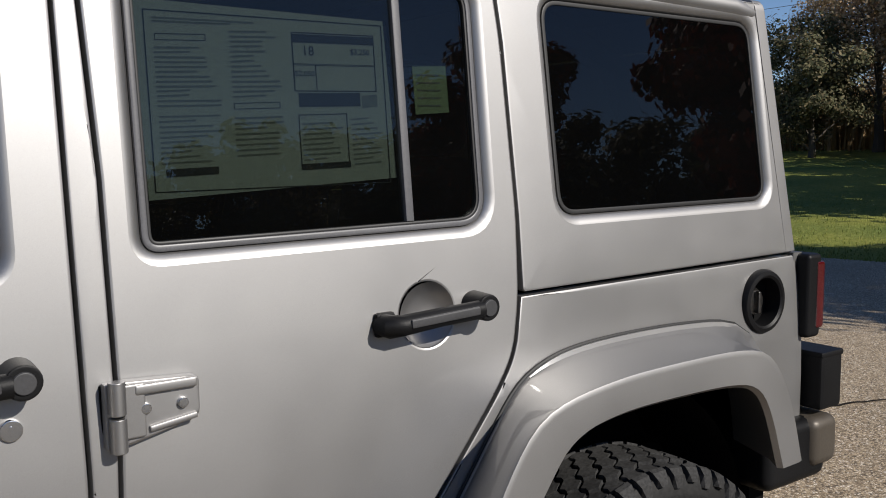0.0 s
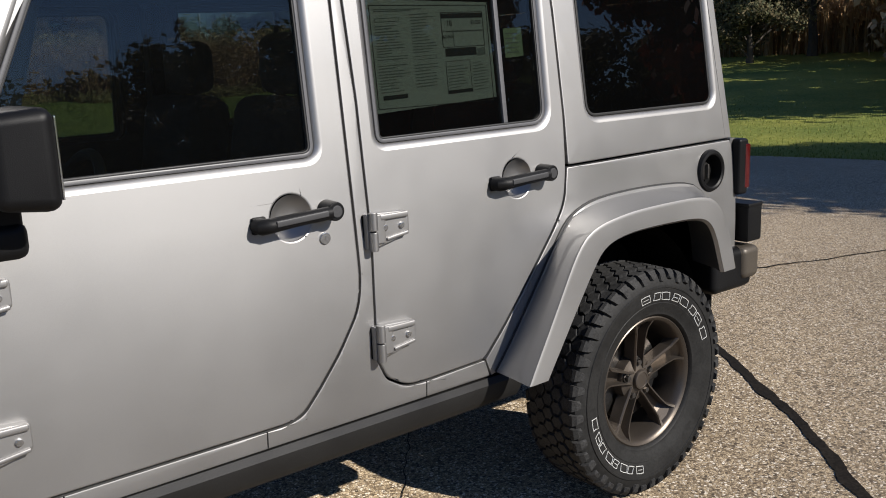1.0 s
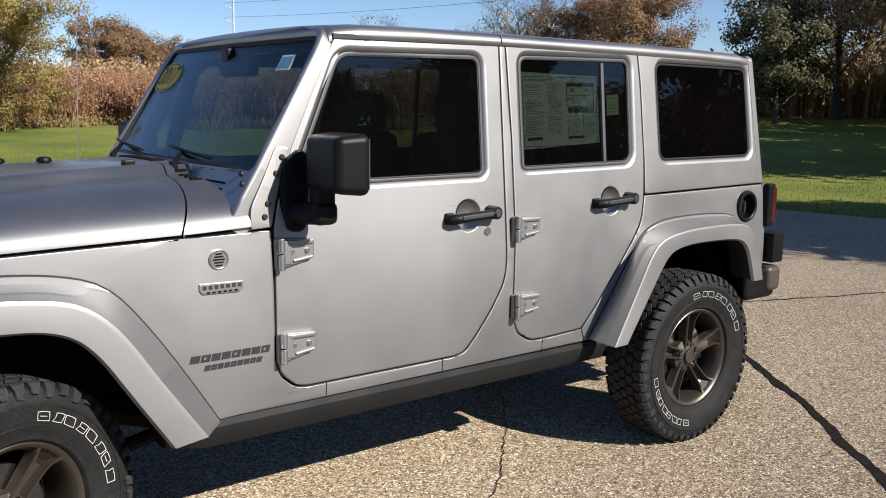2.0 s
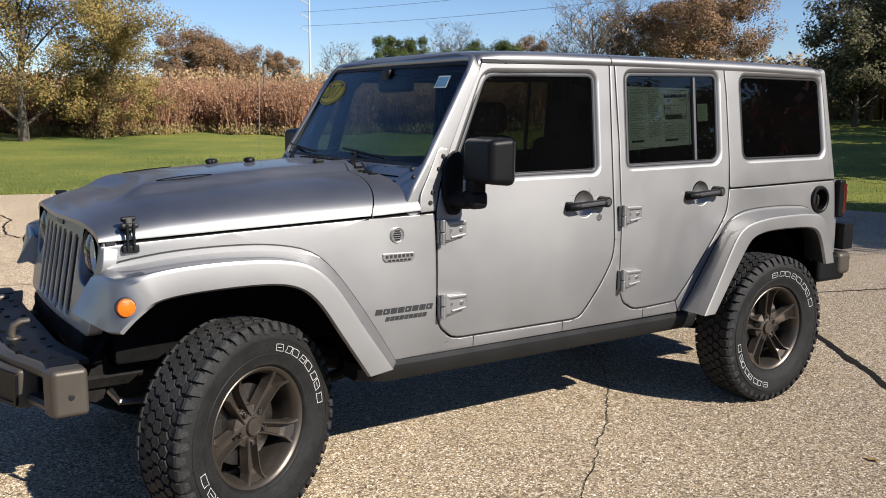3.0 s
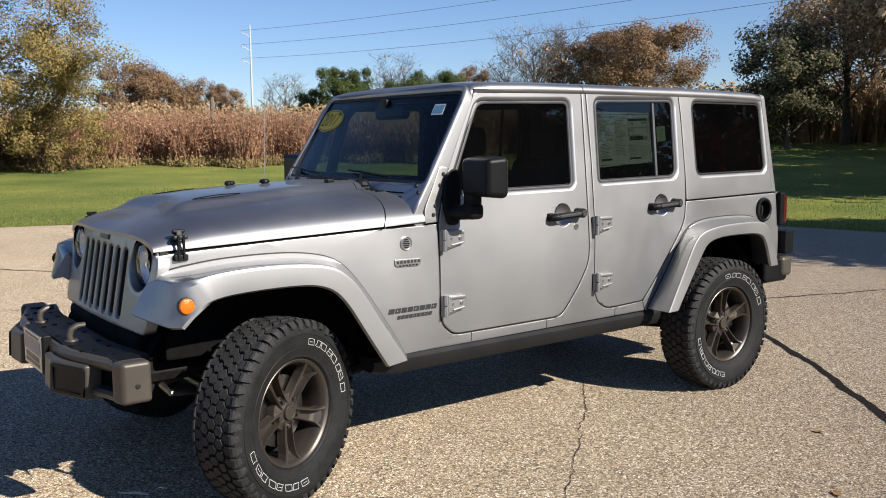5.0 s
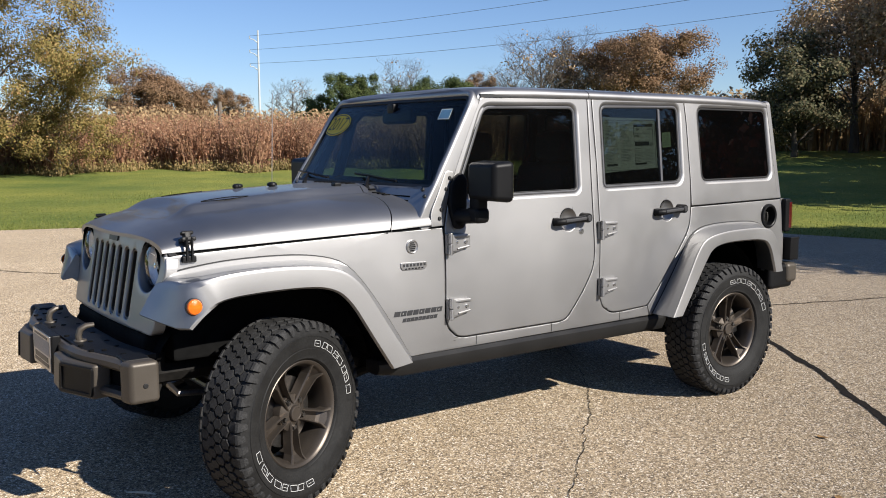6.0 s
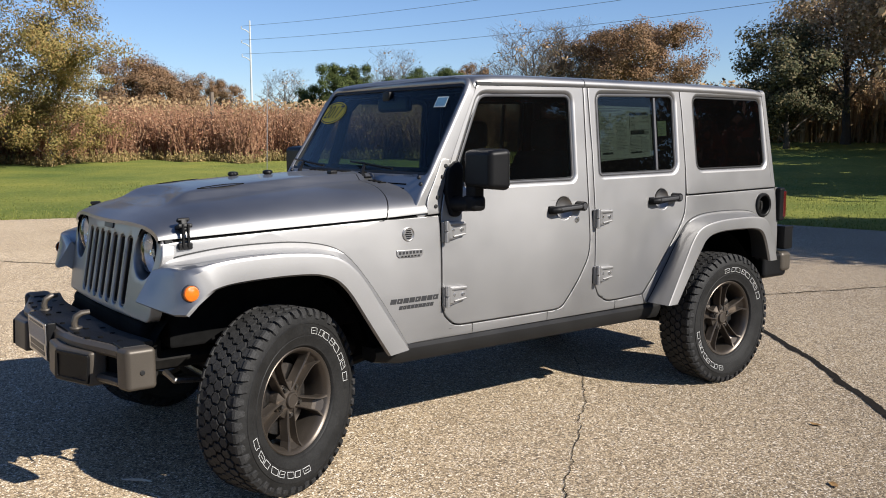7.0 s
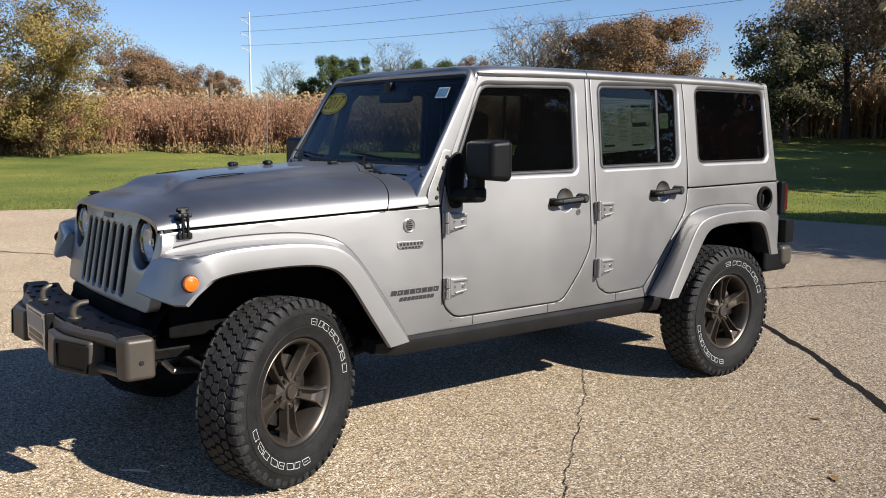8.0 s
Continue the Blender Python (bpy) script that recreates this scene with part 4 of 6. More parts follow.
def build_sides(car):
    for s in (-1, 1):
        part("body_side", flip(panel(rounded(BODY_SIDE, 5), [], on_flank(), 0.03, 0.0045, 0.06), s), PAINT, car)
        q = part("quarter_panel", flip(panel(rounded(QUARTER, 5), [circle(3.487, 1.055, 0.070, 28)] if s < 0 else [], on_flank(), 0.03, 0.0045, 0.11), s), PAINT, car)
        hole = rounded(SIDE_PANE, 7)
        top = part("hardtop_side", flip(panel(rounded(HARDTOP, 4), [inset(hole, -0.0205)], on_flank(), 0.03, 0.005, 0.11, 0.014), s), PAINT, car)
        flange(top, hole, s)
        seal = panel(inset(hole, 0.001), [inset(hole, 0.010)], on_flank(-0.010), 0.014, 0.002, 0.4)
        part("window_seal", flip(seal, s), SEAL, top)
        g = part("window_glass", flip(panel(inset(hole, 0.008), [], on_flank(-0.013), 0.005, 0.0, 0.4), s), GLASS_DARK, top, "dark privacy glass")
        for x, z0, z1 in ((1.068, 0.533, 0.578), (1.577, 0.533, 0.578), (2.10, 0.533, 0.580)):
            bm = panel([(x - 0.0016, z0), (x + 0.0016, z0), (x + 0.0016, z1), (x - 0.0016, z1)], [], on_flank(0.0008), 0.004, 0.0, 1)
            part("sill_seam", flip(bm, s), DARK, car)
        # black rail under the sill
        bm = bmesh.new()
        rows = []
        for x in (0.50, 0.62, 1.2, 1.8, 2.3, 2.46, 2.50):
            k = 0.02 if x in (0.50, 2.50) else 0.0
            rows.append([(x, -0.700, 0.528), (x, -0.742 + k, 0.527), (x, -0.758 + k, 0.510), (x, -0.760 + k, 0.470 + k), (x, -0.745 + k, 0.444 + k), (x, -0.70, 0.436 + k), (x, -0.62, 0.440 + k), (x, -0.62, 0.520)])
        r = band(bm, rows, True)
        bm.faces.new(r[0][::-1])
        bm.faces.new(r[-1])
        part("rocker_rail", flip(bm, s), RAIL, car, "black moulded rocker rail")
        build_flares(car, s)
        # dark lining of the wheel housings
        for cx in (0.0, 2.946):
            bm = bmesh.new()
            n = 22
            rows = [[(cx + 0.535 * math.cos(math.pi * (0.06 + 0.88 * k / n)), y, 0.44 + 0.50 * math.sin(math.pi * (0.06 + 0.88 * k / n))) for k in range(n + 1)] for y in (-0.715 if cx > 1 else -0.60, -0.42)]
            band(bm, rows)
            bm.faces.new([v for v in bm.verts if abs(v.co.y + 0.42) < 1e-6])
            part("wheel_lining", flip(bm, s), DARK, car)
    # fuel filler in the left quarter
    bm = bmesh.new()
    y = flank(3.487, 1.055)
    lathe(bm, [(0.060, 0.03), (0.060, -0.010), (0.066, -0.014), (0.076, -0.012), (0.080, -0.004), (0.080, 0.006)], (3.487, -y, 1.055), 36)
    filler = part("filler_ring", bm, PLASTIC, car, "black round fuel filler ring")
    bm = bmesh.new()
    lathe(bm, [(0.062, 0.0), (0.060, 0.045), (0.0, 0.05)], (3.487, -y, 1.055), 30)
    part("filler_bowl", bm, DARK, filler)
    bm = bmesh.new()
    lathe(bm, [(0.0, 0.012), (0.030, 0.014), (0.036, 0.024), (0.036, 0.05)], (3.480, -y, 1.052), 24)
    box(bm, (3.474, -y + 0.000, 1.025), (3.486, -y + 0.018, 1.080), 0.004)
    part("filler_cap", bm, STEEL, filler, "metal filler cap")


REAR_FLARE = dict(
    crease=[(2.341, 0.548), (2.465, 0.766), (2.553, 0.928), (2.625, 0.983), (2.79, 1.006), (2.94, 1.011), (3.18, 1.011), (3.270, 0.981), (3.332, 0.870), (3.378, 0.725)],
    lip=[(2.412, 0.550), (2.610, 0.848), (2.675, 0.924), (2.80, 0.947), (2.95, 0.949), (3.115, 0.946), (3.203, 0.930), (3.252, 0.876), (3.306, 0.725)],
    seam=[(2.372, 0.540), (2.415, 0.598), (2.605, 0.868), (2.685, 0.972), (2.755, 1.010), (2.84, 1.031), (3.0, 1.040), (3.20, 1.038), (3.35, 1.026), (3.43, 0.99), (3.48, 0.90), (3.49, 0.725)])
FRONT_FLARE = dict(
    crease=[(-0.470, 0.972, 0.605), (-0.468, 0.985, 0.700), (-0.464, 0.995, 0.800), (-0.458, 0.993, 0.878), (-0.430, 1.002, 0.916), (-0.34, 1.020, 0.928), (-0.24, 1.030), (-0.06, 1.034), (0.12, 1.020), (0.225, 0.993), (0.318, 0.905), (0.425, 0.735), (0.554, 0.553)],
    lip=[(-0.548, 0.850, 0.610), (-0.530, 0.842, 0.700), (-0.508, 0.834, 0.800), (-0.488, 0.828, 0.890), (-0.470, 0.826, 0.934), (-0.438, 0.866, 0.934), (-0.372, 0.918, 0.934), (-0.263, 0.942), (0.036, 0.949), (0.172, 0.927), (0.252, 0.857), (0.336, 0.724), (0.456, 0.541)],
    seam=[(-0.450, 0.955), (-0.446, 0.978), (-0.43, 0.998), (-0.40, 1.010), (-0.34, 1.022), (-0.20, 1.042), (0.0, 1.050), (0.15, 1.046), (0.27, 1.026), (0.34, 0.996), (0.40, 0.94), (0.505, 0.795), (0.675, 0.522)])


def abreast(lead, dense):
    """For each point of lead the point of dense that lies abreast of it, in order and evenly spread."""
    at, last = [], 0
    for p in lead:
        last = max(last, min(range(len(dense)), key=lambda j: (dense[j] - p).length))
        at.append(float(last))
    at[0], at[-1] = 0.0, len(dense) - 1.0
    for _ in range(6):
        at = [at[0]] + [(at[i - 1] + 2 * at[i] + at[i + 1]) / 4 for i in range(1, len(at) - 1)] + [at[-1]]
    return [dense[int(a)].lerp(dense[min(int(a) + 1, len(dense) - 1)], a - int(a)) for a in at]


def build_flares(car, s):
    for flare, front in ((FRONT_FLARE, True), (REAR_FLARE, False)):
        n = 46
        base = dict(crease=0.928, lip=0.934, seam=0.72)
        line = {k: resample(chaikin([Vector((p[0], -(p[2] if len(p) > 2 else base[k]), p[1])) for p in v], 2), n if k == "crease" else 400) for k, v in flare.items()}
        for k in ("lip", "seam"):
            line[k] = abreast(line["crease"], line[k])
        rows = [[] for _ in range(10)]
        for i in range(n):
            c, l, m = line["crease"][i], line["lip"][i], line["seam"][i]
            nose = smooth01((-0.36 - c.x) / 0.08) if front else 0.0
            back = Vector((0.05 * nose, 0.05 * (1 - nose), 0))
            ys = flank(m.x, m.z)
            down = (Vector((l.x, 0, l.z)) - Vector((m.x, 0, m.z))).normalized()
            S = Vector((m.x, -ys + 0.004, m.z))
            S1 = Vector((m.x, -ys - 0.010, m.z)) + down * 0.002
            C = c.copy()
            L = l.copy()
            S2 = Vector((m.x, -ys - 0.012, m.z - (0.020 if front else 0.010) * smooth01((m.z - 0.98) / 0.05))) + down * 0.002
            T = S2.lerp(C, 0.5)
            C0 = C.lerp(S2, 0.07 + 0.10 * nose)
            C1 = C.lerp(L, 0.13 + 0.10 * nose) - back * 0.06
            C0 += (Vector((c.x, 0, c.z)) - Vector((l.x, 0, l.z))).normalized() * 0.003
            Cm = (C0 + C1) / 2 - back * 0.08 + (Vector((c.x, 0, c.z)) - Vector((l.x, 0, l.z))).normalized() * (0.005 + 0.005 * nose)
            L1 = L + back * 0.24 + (Vector((l.x, 0, l.z)) - Vector((c.x, 0, c.z))).normalized() * 0.008
            B = (l + back).lerp(c + back, 0.35 * (1 - smooth01((-0.458 - c.x) / 0.006)) if front else 0.35)
            D = Vector((m.x, -ys + 0.02, m.z)).lerp(Vector((l.x, -ys, l.z)), 0.55).lerp(Vector((m.x + 0.02, -ys + 0.02, l.z - 0.045)), nose)
            for r, p in zip(rows, (S, S1, S2, T, C0, Cm, C1, L, L1, B)):
                r.append(p)
            if i == 0:
                under = []
            under.append(D)
        bm = bmesh.new()
        r = band(bm, rows + [under])
        for k in (0, n - 1):
            bm.faces.new([row[k] for row in r])
        # dark cord along the seam stands in for the shadow line on it
        cord = bmesh.new()
        tube(cord, [p + Vector((0, -0.006, 0)) for p in rows[0]], 0.0035, 6)
        f = part("wheel_flare", flip(bm, s), PAINT, car, "wide silver wheel flare", 35)
        part("flare_seal", flip(cord, s), SEAL, f)
        if front:
            bm = bmesh.new()
            lathe(bm, [(0.031, 0.010), (0.031, -0.006), (0.027, -0.012), (0.015, -0.016), (0.0, -0.017)], (-0.438, -0.920, 0.912), 24)
            part("side_marker", flip(bm, s), AMBER, f, "round amber marker lamp")
            bm = bmesh.new()
            lathe(bm, [(0.034, 0.010), (0.034, -0.003), (0.031, -0.005)], (-0.438, -0.920, 0.912), 24)
            part("lamp_ring", flip(bm, s), SEAL, f)


# ---- hood, cowl, windscreen, roof ----
HOOD_TOP = [(-0.49, 1.128), (-0.470, 1.146), (-0.43, 1.172), (-0.36, 1.199), (-0.22, 1.230), (0.0, 1.252), (0.26, 1.268), (0.6, 1.284), (0.9, 1.292)]


def hood_z(x, y):
    s = min(1.0, abs(y) / (flank(x, 1.1) - 0.002))
    i = 0
    while i < len(HOOD_TOP) - 2 and HOOD_TOP[i + 1][0] < x:
        i += 1
    (xa, za), (xb, zb) = HOOD_TOP[i], HOOD_TOP[i + 1]
    t = max(0.0, min(1.0, (x - xa) / (xb - xa)))
    top = za + (zb - za) * t
    seam = 1.1325 + (x - 0.566) * 0.047
    z = seam + (top - seam) * max(0.0, 1 - s ** 3.2) ** 0.5
    dome = 0.36 - 0.05 * smooth01((x + 0.05) / 0.6)
    return z + 0.034 * smooth01((dome - abs(y)) / 0.06) * smooth01((x + 0.36 - 0.10 * (1 - (y / 0.36) ** 2)) / 0.14)


def hood_rear(s):
    return 0.572 + 0.135 * max(0.0, 1 - s * s) ** 0.7


def build_hood(car):
    cols, rows = 60, 44
    shell = []
    for i in range(rows + 1):
        t = i / rows
        line = []
        for j in range(cols + 1):
            a = -math.pi / 2 + math.pi * j / cols
            s = math.sin(a)
            nose = -0.478 + 0.036 * s * s
            x = nose + (hood_rear(abs(s)) - nose) * (t ** 1.25)
            y = s * (flank(x, 1.1) - 0.002)
            line.append(Vector((x, y, hood_z(x, y))))
        shell.append(line)
    bm = bmesh.new()
    under = [[p + Vector((0, -0.02 * (1 if p.y > 0 else -1) if abs(p.y) > 0.5 else 0, -0.016)) for p in l] for l in (shell[0], shell[-1])]
    band(bm, [under[0]] + shell + [under[1]])
    hood = part("hood", bm, PAINT, car, "silver hood with raised centre and two vents", 40)
    for sg in (-1, 1):
        bm = bmesh.new()
        top, low = [], []
        for k in range(15):
            t = k / 14
            x = -0.14 + 0.22 * t
            w = 0.030 * math.sin(math.pi * t) ** 0.7 + 0.002
            y = 0.262 + 0.02 * t
            top.append(Vector((x, sg * (y - w), hood_z(x, y - w) + 0.003)))
            low.append(Vector((x, sg * (y + w), hood_z(x, y + w) + 0.003)))
        mid = [(a + b) / 2 - Vector((0, 0, 0.014)) for a, b in zip(top, low)]
        band(bm, [top, mid, low])
        part("hood_vent", bm, DARK, hood, "dark sunken hood vent")
        # latch: base on the fender, two straps, handle on the hood
        x, y = -0.340, flank(-0.340, 1.1)
        bm = bmesh.new()
        box(bm, (x - 0.015, -y - 0.012, 1.116), (x + 0.015, -y + 0.022, 1.170), 0.007, 2, Matrix.Rotation(-0.35, 4, "X"))
        box(bm, (x - 0.026, -y - 0.004, 1.156), (x + 0.026, -y + 0.020, 1.172), 0.006, 2, Matrix.Rotation(-0.35, 4, "X"))
        part("latch_handle", flip(bm, sg), PLASTIC, hood, "black rubber hood latch handle")
        bm = bmesh.new()
        box(bm, (x - 0.030, -y - 0.022, 1.128), (x + 0.030, -y + 0.030, 1.146), 0.005, 2, Matrix.Rotation(-0.25, 4, "X"))
        part("latch_hook", flip(bm, sg), PLASTIC, hood, "black hood latch hook")
        for dx in (-0.011, 0.011):
            bm = bmesh.new()
            box(bm, (x + dx - 0.005, -y - 0.026, 1.052), (x + dx + 0.005, -y - 0.012, 1.150), 0.003)
            part("latch_strap", flip(bm, sg), PLASTIC, hood)
        bm = bmesh.new()
        box(bm, (x - 0.030, -y - 0.020, 1.044), (x + 0.030, -y + 0.004, 1.072), 0.006)
        part("latch_base", flip(bm, sg), PLASTIC, hood, "black hood latch base")
    for x, y, r in ((0.270, 0.270, 0.026), (0.245, 0.235, 0.017), (0.40, 0.13, 0.025)):
        bm = bmesh.new()
        z = hood_z(x, y)
        lathe(bm, [(r * 0.7, -0.01), (r * 0.7, 0.004), (r * 1.02, 0.006), (r * 1.08, 0.012), (r * 0.95, 0.020), (r * 0.6, 0.024), (0.0, 0.025)], (0, 0, 0), 18)
        for v in bm.verts:
            v.co = Vector((x + v.co.x, y - v.co.z, z - 0.002 + v.co.y))
        part("hood_stop", bm, PLASTIC, hood, "round black rubber stop")
    for y in (-0.2, 0.3):
        bm = bmesh.new()
        z = hood_z(0.60, y)
        box(bm, (0.575, y - 0.02, z - 0.002), (0.615, y + 0.02, z + 0.016), 0.005)
        part("washer_nozzle", bm, PLASTIC, hood)
    # cowl behind the hood
    bm = bmesh.new()
    shell = []
    for i in range(9):
        t = i / 8
        line = []
        for j in range(cols + 1):
            a = -math.pi / 2 + math.pi * j / cols
            s = math.sin(a)
            x0 = hood_rear(abs(s)) + 0.006
            x = x0 + (0.796 + 0.072 * s ** 6 - x0) * t
            y = s * (flank(x, 1.1) - 0.002)
            line.append(Vector((x, y, hood_z(x, y) - 0.001)))
        shell.append(line)
    under = [p + Vector((0, 0, -0.03)) for p in shell[0]]
    band(bm, [under] + shell)
    cowl = part("cowl", bm, PAINT, car, "silver cowl panel below the windscreen", 40)
    for k in range(9):
        y = -0.10 + 0.048 * k
        x = 0.735
        bm = bmesh.new()
        box(bm, (x - 0.026, y - 0.014, hood_z(x, y) - 0.003), (x + 0.026, y + 0.014, hood_z(x, y) + 0.004), 0.003)
        part("cowl_slot", bm, DARK, cowl)
    for k in range(5):
        y = -0.42 + 0.045 * k
        bm = bmesh.new()
        x = 0.75
        box(bm, (x - 0.02, y - 0.012, hood_z(x, y) - 0.003), (x + 0.02, y + 0.012, hood_z(x, y) + 0.004), 0.003)
        part("cowl_slot", bm, DARK, cowl)
    bm = bmesh.new()
    tube(bm, [(0.68, 0.74, 1.06), (0.682, 0.74, 1.14), (0.69, 0.741, 1.20)], [0.02, 0.016, 0.006], 10)
    tube(bm, [(0.69, 0.741, 1.19), (0.70, 0.742, 1.50), (0.712, 0.745, 1.83)], 0.0022, 6)
    part("antenna", bm, BADGE, car, "thin whip antenna")
    # black strips added behind the hood's side gaps, for the shade inside them
    for s in (-1, 1):
        bm = panel([(-0.435, 1.03), (0.87, 1.08), (0.87, 1.150), (0.6, 1.150), (-0.435, 1.098)], [], on_flank(-0.014), 0.02, 0, 0.2)
        part("hood_gutter", flip(bm, s), DARK, car)
    # engine bay and scuttle, dark under the gaps
    bm = bmesh.new()
    box(bm, (-0.40, -0.56, 0.62), (0.80, 0.56, 1.085), 0.02)
    part("engine_bay", bm, DARK, car)


def on_screen(bow=0.025):
    nx, nz = 0.848, -0.531
    return lambda a, b, d: Vector((0.83 + 0.626 * (b - 1.33) + nx * d - bow * max(0.0, 1 - (a / 0.7) ** 2), a, b + nz * d))


def build_windscreen(car):
    outline = rounded([(-0.722, 1.150), (-0.60, 1.195), (-0.44, 1.235), (0.44, 1.235), (0.60, 1.195), (0.722, 1.150), (0.716, 1.34), (0.676, 1.800, 0.08), (-0.676, 1.800, 0.08), (-0.716, 1.34)], 8)
    hole = rounded([(-0.688, 1.324, 0.03), (0.688, 1.324, 0.03), (0.645, 1.766, 0.04), (-0.645, 1.766, 0.04)], 6)
    frame_ = part("windscreen_frame", panel(outline, [hole], on_screen(), 0.085, 0.016, 0.10), PAINT, car, "silver windscreen frame with exposed bolts", 50)
    part("screen_seal", panel(inset(hole, -0.002), [inset(hole, 0.012)], lambda a, b, d: on_screen()(a, b, d + 0.010), 0.02, 0.002, 0.15), SEAL, frame_)
    g = part("windscreen", panel(inset(hole, 0.006), [], lambda a, b, d: on_screen()(a, b, d + 0.016), 0.006, 0.0, 0.10), GLASS_CLEAR, frame_, "clear laminated windscreen")
    g.visible_shadow = False
    # black band round the edge and the stickers inside the glass
    part("screen_border", panel(inset(hole, 0.004), [rounded([(-0.655, 1.364, 0.02), (0.655, 1.364, 0.02), (0.615, 1.732, 0.02), (-0.615, 1.732, 0.02)], 4)], lambda a, b, d: on_screen()(a, b, d + 0.024), 0.001, 0, 0.12), DARK, frame_)
    oval = panel([(0.535 + 0.150 * math.cos(k * math.tau / 32), 1.648 + 0.064 * math.sin(k * math.tau / 32)) for k in range(32)], [], lambda a, b, d: on_screen()(a, b, d + 0.0135), 0.001, 0, 0.2)
    sticker = part("year_sticker", oval, YELLOW, frame_, "yellow oval year sticker", 0)
    ringo = panel([(0.535 + 0.143 * math.cos(k * math.tau / 32), 1.648 + 0.059 * math.sin(k * math.tau / 32)) for k in range(32)],
                  [[(0.535 + 0.138 * math.cos(k * math.tau / 32), 1.648 + 0.054 * math.sin(k * math.tau / 32)) for k in range(32)]], lambda a, b, d: on_screen()(a, b, d + 0.0125), 0.0006, 0, 0.2)
    part("sticker_ring", ringo, INK, frame_, "", 0)
    text_on("2017", 0.105, INK, frame_, lambda u, v: on_screen()(0.535 - u, 1.648 + v, 0.0115), 0.95, 0.2)
    tab = panel([(-0.56, 1.655), (-0.47, 1.655), (-0.465, 1.708), (-0.553, 1.708)], [], lambda a, b, d: on_screen()(a, b, d + 0.0135), 0.001, 0, 0.3)
    part("service_sticker", tab, PAPER, frame_, "small pale square sticker", 0)
    bm = panel([(-0.554, 1.661), (-0.476, 1.661), (-0.472, 1.702), (-0.548, 1.702)], [], lambda a, b, d: on_screen()(a, b, d + 0.0128), 0.0004, 0, 0.3)
    part("sticker_print", bm, surface("blue print", (0.15, 0.32, 0.45), 0.6), frame_, "", 0)
    # hinge feet at both sides, with their bolts
    for s in (-1, 1):
        foot = panel(rounded([(0.800, 1.133), (0.872, 1.136, 0.004), (0.898, 1.235, 0.03), (0.953, 1.392, 0.01), (0.905, 1.402, 0.02), (0.845, 1.28, 0.03), (0.800, 1.20, 0.03)], 4), [], on_flank(0.003), 0.04, 0.004, 0.2)
        ft = part("frame_foot", flip(foot, s), PAINT, frame_)
        for x, z in ((0.849, 1.172), (0.862, 1.214), (0.898, 1.310), (0.922, 1.362)):
            bm = bmesh.new()
            y = flank(x, z)
            cyl(bm, (x, -y + 0.002, z), (x, -y - 0.010, z), 0.0105, 0.009, 12, 0.002)
            part("bolt", flip(bm, s), SEAL, frame_)
        for yy, zz in ((0.652, 1.306), (0.690, 1.276)):
            bm = bmesh.new()
            p, q = on_screen()(-yy, zz, -0.008), on_screen()(-yy, zz, 0.004)
            cyl(bm, p, q, 0.009, 0.0105, 12)
            part("bolt", flip(bm, s), SEAL, frame_)
    # louvre strip and wipers
    for z in (1.252, 1.272):
        bm = panel([(-0.58, z - 0.003), (0.58, z - 0.003), (0.58, z + 0.003), (-0.58, z + 0.003)], [], lambda a, b, d: on_screen()(a, b, d - 0.0015), 0.003, 0, 0.2)
        part("frame_groove", bm, DARK, frame_)
    for y0, y1 in ((-0.28, -0.02), (0.40, 0.62)):
        bm = bmesh.new()
        a = on_screen()(y0, 1.262, -0.03)
        b = on_screen()(y0 + 0.04, 1.302, -0.048)
        c = on_screen()(y0 + 0.10, 1.352, -0.022)
        tube(bm, [a, a.lerp(b, 0.6) + Vector((-0.01, 0, 0.006)), b, c], [0.016, 0.013, 0.010, 0.006], 8)
        cyl(bm, a - Vector((0.0, 0, 0.035)), a + Vector((-0.004, 0, 0.012)), 0.019, 0.015, 12)
        d0, d1 = on_screen()(y0 - 0.14, 1.338, -0.008), on_screen()(y0 + 0.27, 1.366, -0.008)
        tube(bm, [d0, d0.lerp(c, 0.5) + Vector((-0.008, 0, 0.0)), c + Vector((-0.006, 0, 0)), c.lerp(d1, 0.5) + Vector((-0.008, 0, 0)), d1], 0.0065, 6)
        part("wiper", bm, PLASTIC, frame_, "black windscreen wiper")


ROOF_LINE = [(0.684, 1.768), (0.686, 1.783), (0.679, 1.797), (0.657, 1.810), (0.60, 1.819), (0.45, 1.826), (0.22, 1.830), (0.0, 1.831)]


def roof_ring(x, drop=0.0, pull=0.0):
    half = [Vector((x, -(y - pull), z - drop)) for y, z in ROOF_LINE]
    return half + [Vector((p.x, -p.y, p.z)) for p in half[-2::-1]]


